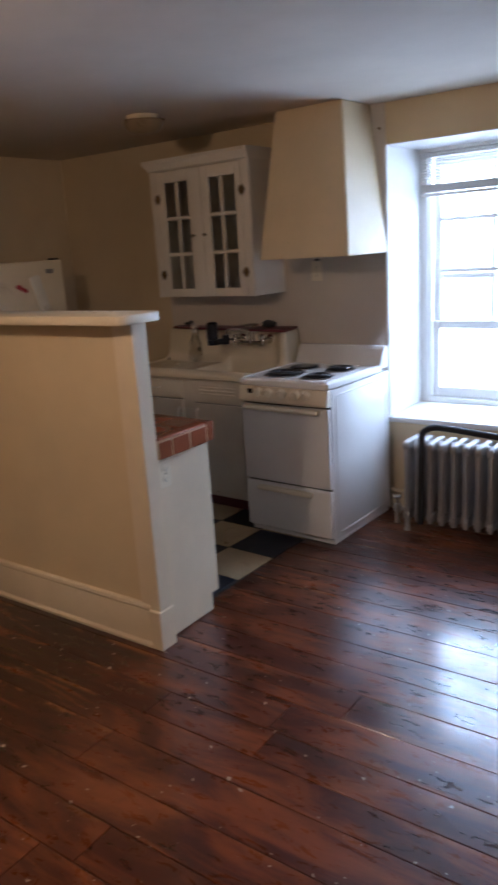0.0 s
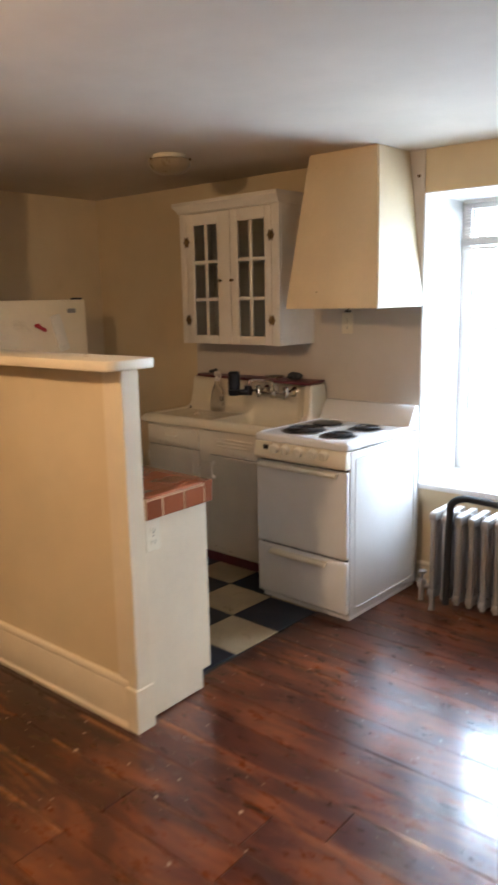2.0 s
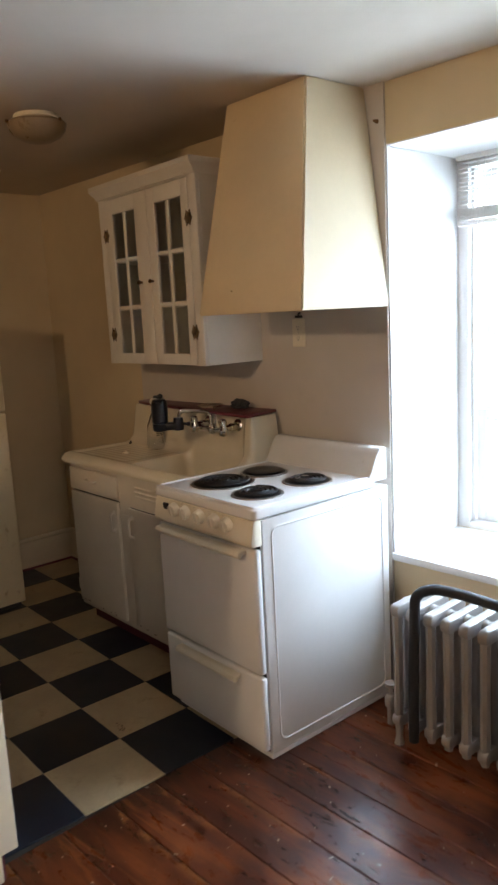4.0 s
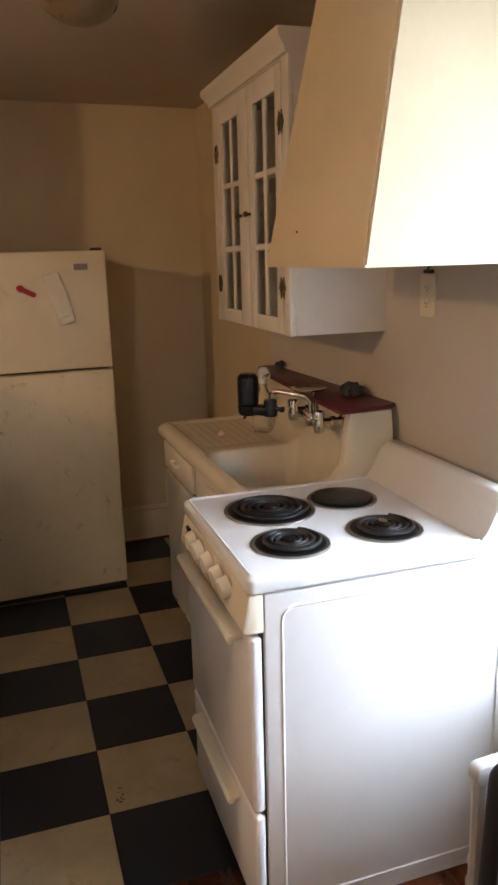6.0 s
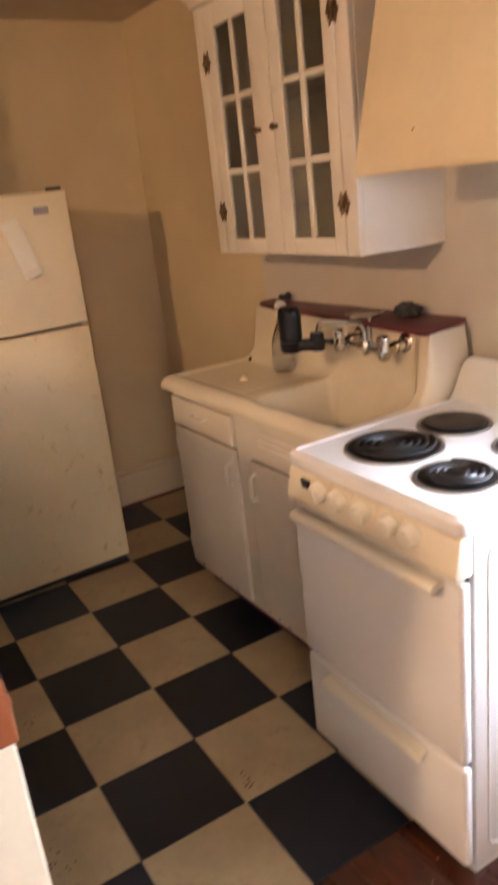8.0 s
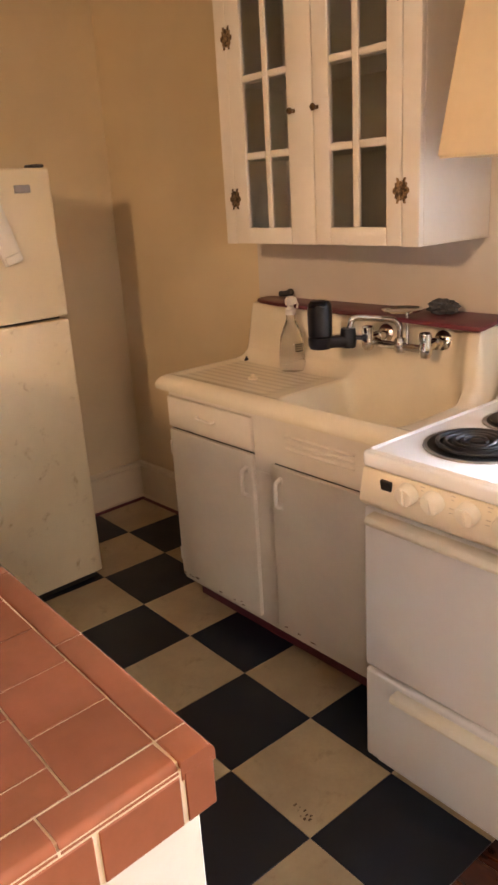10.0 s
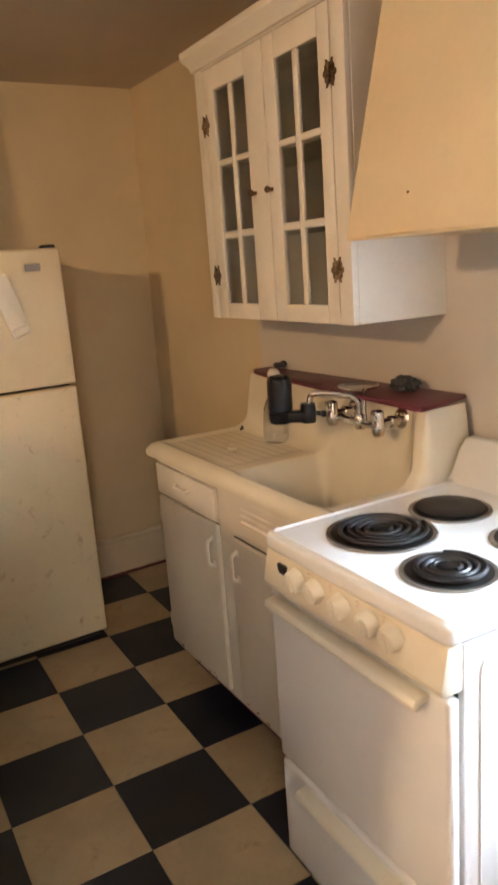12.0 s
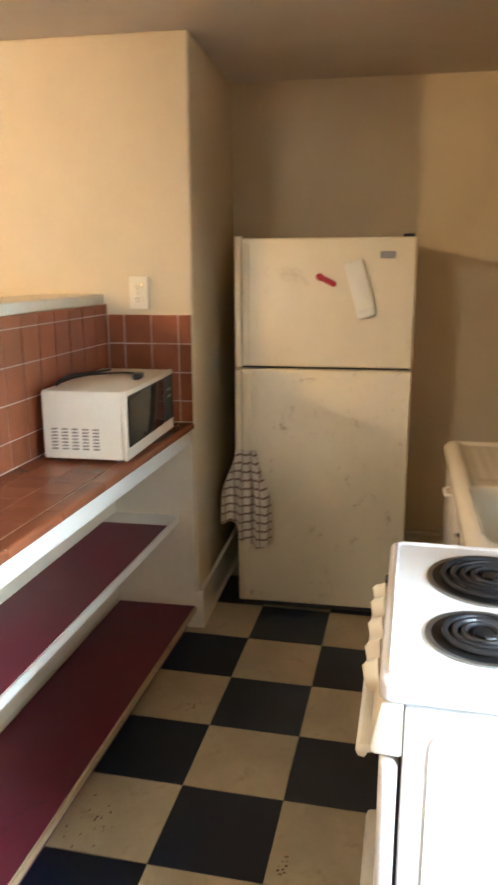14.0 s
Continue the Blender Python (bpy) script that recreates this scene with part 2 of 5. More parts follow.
M_DIAL = surface("faded_dial_print", (0.46, 0.40, 0.31), 0.5, var=0.1)
M_RAW = surface("raw_pine_edge", (0.46, 0.33, 0.18), 0.7, var=0.15, bump=0.2, stain=((0.22, 0.12, 0.05), 9.0, 0.58, 0.75))
M_FRIDGE_DOOR = surface("grimy_fridge_enamel", (0.76, 0.65, 0.44), 0.36, var=0.06, fine=160.0, bump=0.10, stain=((0.44, 0.30, 0.14), 15.0, 0.58, 0.76))
M_TERRA = surface("terracotta_glazed_tile", (0.27, 0.082, 0.036), 0.22, var=0.10, large=7.0, bump=0.04, per_object=0.30)
M_GROUT = surface("sandy_grout", (0.62, 0.43, 0.25), 0.9, var=0.15, fine=200.0, bump=0.4)
M_JOINT = surface("dusty_pink_joint", (0.50, 0.34, 0.27), 0.85, var=0.15, fine=200.0, bump=0.3)
M_RUST = surface("rusty_paint_chip", (0.15, 0.07, 0.03), 0.9, var=0.4)
M_SLOT = surface("shadowed_vent_slot", (0.22, 0.17, 0.12), 0.7, var=0.1)
M_TILE_W = surface("cream_vinyl_floor_tile", (0.45, 0.345, 0.205), 0.48, var=0.14, large=4.0, fine=90.0, bump=0.06, stain=((0.21, 0.14, 0.075), 9.0, 0.56, 0.76), per_object=0.16)
M_TILE_B = surface("black_vinyl_floor_tile", (0.005, 0.009, 0.020), 0.42, var=0.2, large=5.0, fine=90.0, bump=0.06, stain=((0.030, 0.030, 0.034), 9.0, 0.62, 0.80))
M_GLUE = surface("dark_floor_seam", (0.03, 0.025, 0.02), 0.8)
M_FLOOR = boards()
M_RADIATOR = surface("silver_radiator_paint", (0.36, 0.34, 0.32), 0.42, metal=0.25, var=0.1, bump=0.2)
M_GLASS = glass("window_glass")
M_CABGLASS = glass("cabinet_glass", (0.9, 0.92, 0.9))
M_BOTTLE = glass("clear_plastic", (0.93, 0.93, 0.9), 0.12)
M_DOME = surface("amber_frosted_dome", (0.26, 0.19, 0.11), 0.3, var=0.12, large=9.0, bump=0.2)
M_SMOKED = surface("smoked_oven_glass", (0.016, 0.015, 0.014), 0.08, var=0.1, bump=0.0)
M_MICRO = surface("beige_microwave_paint", (0.70, 0.60, 0.45), 0.42, var=0.05, bump=0.08)
M_BLIND = surface("white_blind_slats", (0.74, 0.71, 0.66), 0.5, var=0.05)
M_RED = surface("red_plastic", (0.42, 0.012, 0.018), 0.35, var=0.1)
M_GREYBADGE = surface("grey_badge", (0.28, 0.26, 0.24), 0.35, metal=0.4)
M_SCRUB = surface("grey_steel_wool", (0.07, 0.075, 0.08), 0.7, metal=0.3, var=0.3)
M_HANDLE = surface("off_white_plastic_handle", (0.76, 0.71, 0.58), 0.35, var=0.04, bump=0.05)
M_OUTLET = surface("ivory_outlet_plastic", (0.74, 0.67, 0.52), 0.4, var=0.04)
M_CLOTH = cloth()
M_DIRT = surface("dark_brown_crumbs", (0.10, 0.055, 0.025), 0.9, var=0.3)
M_OUTSIDE = surface("pale_outside_ground", (0.45, 0.44, 0.41), 0.95, var=0.3, large=0.3)
M_GLOW = bpy.data.materials.new("lit_frosted_globe")
M_GLOW.use_nodes = True
M_GLOW.node_tree.nodes["Principled BSDF"].inputs["Emission Color"].default_value = (1.0, 0.72, 0.42, 1)
M_GLOW.node_tree.nodes["Principled BSDF"].inputs["Emission Strength"].default_value = 6.0


# ---- mesh tools ----
def B():
    return bmesh.new()


def box(bm, x0, x1, y0, y1, z0, z1, bev=0.0, seg=2):
    vs = [bm.verts.new((x, y, z)) for z in (z0, z1) for y in (y0, y1) for x in (x0, x1)]
    fs = [bm.faces.new([vs[i] for i in q]) for q in ((0, 2, 3, 1), (4, 5, 7, 6), (0, 1, 5, 4), (2, 6, 7, 3), (0, 4, 6, 2), (1, 3, 7, 5))]
    if bev:
        edges = list({e for f in fs for e in f.edges})
        bmesh.ops.bevel(bm, geom=edges, offset=bev, segments=seg, affect="EDGES", profile=0.5)
    return bm


def prism(bm, outline, a, b, axis="z", bev=0.0, seg=2):
    """Extrudes a 2D outline between a and b along an axis; the outline's two numbers are the other two axes in order."""
    def put(p, h):
        return {"x": (h, p[0], p[1]), "y": (p[0], h, p[1]), "z": (p[0], p[1], h)}[axis]
    lo = [bm.verts.new(put(p, a)) for p in outline]
    hi = [bm.verts.new(put(p, b)) for p in outline]
    n = len(outline)
    fs = [bm.faces.new(lo[::-1]), bm.faces.new(hi)]
    fs += [bm.faces.new((lo[i], lo[(i + 1) % n], hi[(i + 1) % n], hi[i])) for i in range(n)]
    bmesh.ops.recalc_face_normals(bm, faces=fs)
    if bev:
        edges = list({e for f in fs for e in f.edges if e.calc_face_angle(0) > 0.6})
        bmesh.ops.bevel(bm, geom=edges, offset=bev, segments=seg, affect="EDGES", profile=0.5)
    return bm


def rounded(x0, x1, y0, y1, r, n=5):
    out = []
    for cx, cy, a in ((x1 - r, y1 - r, 0), (x0 + r, y1 - r, 90), (x0 + r, y0 + r, 180), (x1 - r, y0 + r, 270)):
        out += [(cx + r * math.cos(radians(a + 90 * i / n)), cy + r * math.sin(radians(a + 90 * i / n))) for i in range(n + 1)]
    return out


def tube(bm, pts, r, seg=10, taper=None):
    pts = [Vector(p) for p in pts]
    rings, up = [], None
    for i, p in enumerate(pts):
        d = (pts[min(i + 1, len(pts) - 1)] - pts[max(i - 1, 0)]).normalized()
        if up is None:
            up = d.orthogonal().normalized()
        up = (up - d * up.dot(d)).normalized()
        side = d.cross(up)
        rr = taper[i] if taper else r
        rings.append([bm.verts.new(p + rr * (math.cos(2 * math.pi * k / seg) * up + math.sin(2 * math.pi * k / seg) * side)) for k in range(seg)])
    fs = []
    for a, b in zip(rings, rings[1:]):
        fs += [bm.faces.new((a[k], a[(k + 1) % seg], b[(k + 1) % seg], b[k])) for k in range(seg)]
    fs += [bm.faces.new(rings[0][::-1]), bm.faces.new(rings[-1])]
    bmesh.ops.recalc_face_normals(bm, faces=fs)
    return bm


def bend(pts, r=0.03, n=6):
    """Rounds the corners of a polyline."""
    pts = [Vector(p) for p in pts]
    out = [pts[0]]
    for a, b, c in zip(pts, pts[1:], pts[2:]):
        k = min(r, (a - b).length * 0.49, (c - b).length * 0.49)
        p, q = b + (a - b).normalized() * k, b + (c - b).normalized() * k
        out += [(1 - t) ** 2 * p + 2 * t * (1 - t) * b + t * t * q for t in [i / n for i in range(n + 1)]]
    return out + [pts[-1]]


def lathe(bm, profile, centre, axis="z", seg=28):
    """Turns (radius, height) pairs round an axis through centre."""
    c, rings = Vector(centre), []
    for r, h in profile:
        ring = []
        for k in range(seg if r > 1e-6 else 1):
            a = 2 * math.pi * k / seg
            u, v = r * math.cos(a), r * math.sin(a)
            ring.append(bm.verts.new(c + Vector({"z": (u, v, h), "y": (u, h, v), "x": (h, u, v)}[axis])))
        rings.append(ring)
    fs = []
    for a, b in zip(rings, rings[1:]):
        for k in range(seg):
            q = [a[k % len(a)], a[(k + 1) % len(a)], b[(k + 1) % len(b)], b[k % len(b)]]
            q = [v for i, v in enumerate(q) if v not in q[:i]]
            if len(q) > 2:
                fs.append(bm.faces.new(q))
    if len(rings[0]) > 1:
        fs.append(bm.faces.new(rings[0]))
    if len(rings[-1]) > 1:
        fs.append(bm.faces.new(rings[-1]))
    bmesh.ops.recalc_face_normals(bm, faces=fs)
    return bm


def turn(bm, m):
    bmesh.ops.transform(bm, matrix=m, verts=bm.verts)
    return bm


def part(name, bm, material, parent=None, label="", smooth=True):
    """Links a bmesh, built in world metres, as one mesh object under a thing or under a part."""
    root = parent
    while root is not None and root.parent is not None:
        root = root.parent
    if root is not None:
        bmesh.ops.translate(bm, vec=-root.location, verts=bm.verts)
    me = bpy.data.meshes.new(name)
    bm.to_mesh(me)
    bm.free()
    me.materials.append(material)
    if smooth:
        me.polygons.foreach_set("use_smooth", [True] * len(me.polygons))
        me.set_sharp_from_angle(angle=radians(32))
    ob = new(name, me)
    if parent is not None:
        ob.parent = parent
    return tagged(ob, label)


def thing(name, at, label, category, group=""):
    ob = new(name)
    ob.location, ob.empty_display_size = at, 0.1
    return tagged(ob, label, category, group)


def setting(name, bm, material, label, category, smooth=False):
    return tagged(part(name, bm, material, None, "", smooth), label, category, kind="structure")


# ---- setting ----
bm = B()
box(bm, WEST - 0.12, EAST + 0.1, SOUTH - 0.1, NORTH, -0.12, -0.022)
floor = setting("floor", bm, M_GLUE, "dark worn varnished pine board floor", "floor")

bm = B()
box(bm, WEST - 0.12, EAST + 0.1, SOUTH - 0.1, NORTH, CEIL, CEIL + 0.12)
setting("ceiling", bm, M_CEIL, "plain off-white plaster ceiling with dim stains", "ceiling")

bm = B()
box(bm, WEST - 0.12, WIN_L, NORTH, WIN_Y + 0.10, 0, CEIL)
box(bm, WIN_R, EAST + 0.1, NORTH, WIN_Y + 0.10, 0, CEIL)
box(bm, WIN_L, WIN_R, NORTH, WIN_Y + 0.10, 0, WIN_B - 0.03)
box(bm, WIN_L, WIN_R, NORTH, WIN_Y + 0.10, WIN_T, CEIL)
setting("wall_north", bm, M_WALL, "thick cream outer wall with a deep window recess", "wall")
bm = B()
box(bm, WEST - 0.12, WEST, PIER_Y, NORTH, 0, CEIL)
setting("wall_west", bm, M_WALL, "cream plaster wall of the kitchen alcove", "wall")
bm = B()
box(bm, WEST - 0.12, PIER, SOUTH - 0.1, PIER_Y, 0, CEIL, 0.012, 3)
pier = setting("wall_pier", bm, M_WALL, "cream plaster wall with a rounded corner beside the fridge", "wall", True)
bm = B()
box(bm, PIER, EAST + 0.1, SOUTH - 0.1, SOUTH, 0, CEIL)
setting("wall_south", bm, M_WALL, "plain cream plaster wall", "wall")
# unseen wall, with an opening for the added window
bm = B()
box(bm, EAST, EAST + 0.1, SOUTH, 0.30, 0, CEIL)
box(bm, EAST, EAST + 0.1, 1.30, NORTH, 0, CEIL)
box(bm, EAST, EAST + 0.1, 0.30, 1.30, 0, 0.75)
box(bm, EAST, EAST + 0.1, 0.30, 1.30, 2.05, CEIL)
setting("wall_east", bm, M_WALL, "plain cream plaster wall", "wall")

# smooth board behind sink and stove
bm = B()
box(bm, -3.41, -2.46, NORTH - 0.010, NORTH, 0.0, 1.33)
box(bm, -2.46, WIN_L, NORTH - 0.010, NORTH, 0.0, CEIL)
setting("wall_panel", bm, M_PANEL, "smooth grey-beige board on the wall behind sink and stove", "wall panel")


def moulded_base(bm, x0, y0, x1, y1, out, h=0.19, d=0.018):
    """A tall baseboard with a rounded top bead and a shoe, from one point to another; out is the side it stands proud."""
    a, b, n = Vector((x0, y0, 0)), Vector((x1, y1, 0)), Vector(out).to_3d()
    prof = [(0, 0), (d + 0.010, 0), (d + 0.010, 0.012), (d, 0.022), (d, h - 0.035), (d - 0.004, h - 0.028), (d + 0.004, h - 0.016), (d, h - 0.004), (d - 0.008, h), (0, h)]
    lo = [bm.verts.new(a + n * p + Vector((0, 0, z))) for p, z in prof]
    hi = [bm.verts.new(b + n * p + Vector((0, 0, z))) for p, z in prof]
    fs = [bm.faces.new(lo), bm.faces.new(hi[::-1])]
    fs += [bm.faces.new((lo[i], hi[i], hi[(i + 1) % len(prof)], lo[(i + 1) % len(prof)])) for i in range(len(prof))]
    bmesh.ops.recalc_face_normals(bm, faces=fs)


# half wall between living room and kitchen
HW_L, HW_R, HW_F, HW_B, BAR_Z = PIER, -1.935, 1.83, 1.972, 1.345


def back_y(x):
    """The kitchen face of the half wall runs slightly askew."""
    return 1.908 + 0.077 * (HW_R - x) / (HW_R - HW_L)


bm = prism(B(), [(HW_L, HW_F), (HW_R, HW_F), (HW_R, back_y(HW_R)), (HW_L, back_y(HW_L))], 0, BAR_Z)
half_wall = setting("half_wall", bm, M_WALL, "cream half wall with a wooden bar ledge on top", "half wall")
bm = B()
box(bm, HW_R, -1.880, 1.812, 1.890, 0, BAR_Z, 0.003, 1)
box(bm, HW_R - 0.055, HW_R, HW_F - 0.012, HW_F, 0.19, BAR_Z, 0.003, 1)
part("end_post", bm, M_TRIM, half_wall, "cream painted end post")
bm = B()
moulded_base(bm, HW_L, HW_F, HW_R, HW_F, (0, -1))
box(bm, HW_R, -1.874, 1.800, 1.892, 0, 0.175, 0.004, 1)
tagged(part("baseboard", bm, M_TRIM), "tall cream moulded baseboard on the half wall", "baseboard", kind="structure")
bm = B()
moulded_base(bm, PIER, SOUTH, PIER, HW_F - 0.03, (1, 0), 0.18)
tagged(part("baseboard", bm, M_TRIM), "tall cream moulded baseboard", "baseboard", kind="structure")
bm = B()
moulded_base(bm, WEST, PIER_Y, PIER, PIER_Y, (0, 1), 0.16, 0.014)
box(bm, PIER, PIER + 0.016, 2.27, PIER_Y + 0.024, 0, 0.165, 0.004, 1)
tagged(part("baseboard", bm, M_TRIM), "scuffed cream baseboard on the pier", "baseboard", kind="structure")
bm = B()
moulded_base(bm, WEST, PIER_Y, WEST, NORTH, (1, 0), 0.20)
tagged(part("baseboard", bm, M_TRIM), "cream moulded baseboard behind the fridge", "baseboard", kind="structure")
bm = B()
moulded_base(bm, WEST, NORTH, -3.41, NORTH, (0, -1), 0.20)
tagged(part("baseboard", bm, M_TRIM), "cream moulded baseboard in the alcove corner", "baseboard", kind="structure")
bm = B()
box(bm, WEST + 0.031, WEST + 0.042, PIER_Y + 0.03, NORTH - 0.03, 0.0, 0.016, 0.003, 1)
box(bm, WEST + 0.03, -3.41, NORTH - 0.042, NORTH - 0.031, 0.0, 0.016, 0.003, 1)
tagged(part("trim", bm, M_MAROON), "thin dark maroon strip along the alcove baseboard", "trim", kind="structure")
bm = B()
moulded_base(bm, WIN_L + 0.01, NORTH, EAST, NORTH, (0, -1), 0.12)
tagged(part("baseboard", bm, M_TRIM), "cream moulded baseboard below the window", "baseboard", kind="structure")

bar = thing("bar_ledge", (-2.7, 1.86, BAR_Z), "cream painted wooden bar ledge with a rounded corner", "ledge")
bm = B()
out = [(PIER, 1.985), (PIER, 1.735)] + [(-1.850 - 0.035 + 0.035 * math.sin(radians(a)), 1.735 + 0.035 - 0.035 * math.cos(radians(a))) for a in range(0, 91, 15)] + [(-1.850, 1.925), (-1.860, 1.948)]
prism(bm, out, BAR_Z, BAR_Z + 0.036, "z", 0.006, 2)
part("board", bm, M_TRIM, bar)
for x, y, s in ((-2.12, 1.86, 0.006), (-2.07, 1.90, 0.004), (-2.2, 1.92, 0.005)):
    bm = prism(B(), [(x + s * (1 + 0.4 * math.sin(a * 2.3)) * math.cos(a * 0.8) * 1.6, y + s * math.sin(a * 0.8)) for a in range(8)], BAR_Z + 0.036, BAR_Z + 0.0372, "z")
    part("paint_chip", bm, M_RAW, bar, "bare wood where paint has chipped")

bm = box(B(), PIER + 0.0005, PIER + 0.11, 1.742, HW_F - 0.0005, BAR_Z - 0.030, BAR_Z - 0.0005, 0.003, 1)
part("support_block", bm, M_TRIM, bar)

# ---- window ----
window = new("window_1")
window.location = ((WIN_L + WIN_R) / 2, WIN_Y, WIN_B)
tagged(window, "white painted sash window in a deep bright recess", "window", kind="structure")
bm = B()
J = 0.055
box(bm, WIN_L, WIN_L + J, WIN_Y - 0.02, WIN_Y + 0.09, WIN_B, WIN_T, 0.004)
box(bm, WIN_R - J, WIN_R, WIN_Y - 0.02, WIN_Y + 0.09, WIN_B, WIN_T, 0.004)
box(bm, WIN_L + J, WIN_R - J, WIN_Y - 0.02, WIN_Y + 0.09, WIN_T - 0.05, WIN_T, 0.004)
box(bm, WIN_L + J, WIN_R - J, WIN_Y - 0.02, WIN_Y + 0.09, WIN_B, WIN_B + 0.03, 0.004)
box(bm, WIN_L + J, WIN_L + J + 0.014, WIN_Y, WIN_Y + 0.018, WIN_B + 0.03, WIN_T - 0.05, 0.003)
box(bm, WIN_R - J - 0.014, WIN_R - J, WIN_Y, WIN_Y + 0.018, WIN_B + 0.03, WIN_T - 0.05, 0.003)
part("window_frame", bm, M_SASH, window)


def sash(name, y, z0, z1, rails, cross):
    x0, x1, s = WIN_L + J + 0.016, WIN_R - J - 0.016, 0.042
    bm = B()
    for a, b, c, d in ((x0, x0 + s, z0, z1), (x1 - s, x1, z0, z1), (x0 + s, x1 - s, z0, z0 + rails[0]), (x0 + s, x1 - s, z1 - rails[1], z1)):
        box(bm, a, b, y, y + 0.03, c, d, 0.004)
    if cross:
        zs = [z0 + rails[0] + (z1 - z0 - sum(rails)) * k / (cross + 1) for k in range(cross + 2)]
        xs = [x0 + s + (x1 - x0 - 2 * s) * k / 3 for k in range(4)]
        for xm in xs[1:-1]:
            box(bm, xm - 0.011, xm + 0.011, y + 0.004, y + 0.026, zs[0], zs[-1], 0.003)
        for z in zs[1:-1]:
            for a, b in zip(xs, xs[1:]):
                box(bm, a + 0.011 * (a > xs[0]), b - 0.011 * (b < xs[-1]), y + 0.004, y + 0.026, z - 0.011, z + 0.011, 0.003)
    ob = part(name, bm, M_SASH, window)
    bm = B()
    box(bm, x0 + s - 0.004, x1 - s + 0.004, y + 0.013, y + 0.016, z0 + rails[0] - 0.004, z1 - rails[1] + 0.004)
    pane = part("pane", bm, M_GLASS, ob, "clear window glass")
    pane.visible_shadow = False


sash("lower_sash", WIN_Y + 0.018, WIN_B + 0.032, 1.075, (0.06, 0.045), 0)
sash("upper_sash", WIN_Y + 0.052, 1.03, WIN_T - 0.052, (0.045, 0.05), 2)
bm = B()
y = WIN_Y + 0.088
for z in (1.345, 0.62):
    box(bm, WIN_L + J, WIN_R - J, y, y + 0.018, z - 0.016, z + 0.016, 0.003)
part("storm_rail", bm, M_SASH, window, "outer storm window rail")
bm = B()
box(bm, WIN_L, WIN_R, NORTH - 0.012, WIN_Y - 0.02, WIN_B - 0.03, WIN_B, 0.004)
part("window_sill", bm, M_SASH, window, "deep white painted sill board")

for x0, x1, z0, z1 in ((WIN_L, WIN_L + 0.006, WIN_B, WIN_T - 0.006), (WIN_R - 0.006, WIN_R, WIN_B, WIN_T - 0.006), (WIN_L, WIN_R, WIN_T - 0.006, WIN_T)):
    part("reveal_lining", box(B(), x0, x1, NORTH - 0.002, WIN_Y - 0.021, z0, z1, 0.002, 1), M_SASH, window, "white painted reveal")

blind = thing("window_blind", (WIN_L + 0.4, WIN_Y - 0.035, 2.06), "white slatted blind drawn up with a hanging cord", "blind")
bm = B()
box(bm, WIN_L + 0.02, WIN_R - 0.02, WIN_Y - 0.058, WIN_Y - 0.022, 2.062, 2.098, 0.004)
part("head_rail", bm, M_BLIND, blind)
bm = B()
box(bm, WIN_L + 0.022, WIN_R - 0.022, WIN_Y - 0.054, WIN_Y - 0.026, 1.815, 1.833, 0.005)
part("bottom_rail", bm, M_BLIND, blind)
for k in range(30):
    z = 1.838 + (0.0022 * k if k < 20 else 0.044 + (k - 19) * 0.0170)
    bm = B()
    prism(bm, [(WIN_Y - 0.054, z), (WIN_Y - 0.040, z + 0.0022), (WIN_Y - 0.026, z), (WIN_Y - 0.026, z + 0.0012), (WIN_Y - 0.040, z + 0.0034), (WIN_Y - 0.054, z + 0.0012)], WIN_L + 0.024, WIN_R - 0.024, "x")
    part("slat", bm, M_BLIND, blind)
for x in (WIN_L + 0.12, WIN_L + 0.15):
    bm = B()
    tube(bm, [(x, WIN_Y - 0.06, 2.06), (x - 0.004, WIN_Y - 0.062, 1.6), (x - 0.01, WIN_Y - 0.062, 1.12)], 0.0018, 5)
    part("cord", bm, M_BLIND, blind, "thin white pull cord")

# unseen window, added to frame the east fill lamp
added_east_window = new("added_east_window")
added_east_window.location = (EAST, 0.8, 0.75)
tagged(added_east_window, "unseen sash window added in the living room wall for fill light", "window", kind="structure")
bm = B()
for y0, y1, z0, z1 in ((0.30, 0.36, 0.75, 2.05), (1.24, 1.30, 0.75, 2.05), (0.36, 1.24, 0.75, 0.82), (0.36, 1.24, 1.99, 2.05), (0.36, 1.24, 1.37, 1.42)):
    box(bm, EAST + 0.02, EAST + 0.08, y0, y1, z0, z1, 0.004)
part("window_frame", bm, M_SASH, added_east_window)
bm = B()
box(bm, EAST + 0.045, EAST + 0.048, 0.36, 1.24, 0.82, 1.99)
part("pane", bm, M_GLASS, added_east_window, "clear window glass", False).visible_shadow = False

# ---- outside ----
# unseen ground, added in a pale tone so the outside reads bright
bm = B()
box(bm, -300, 300, WIN_Y + 0.12, 600, -3.2, -3.0)
tagged(part("ground", bm, M_OUTSIDE, None, "", False), "unseen ground outside the window, pale to keep the view bright", "ground", kind="structure")

# ---- stove ----
SX0, SX1, SF, SB, ST = -2.318, -1.748, 3.100, 3.735, 0.895
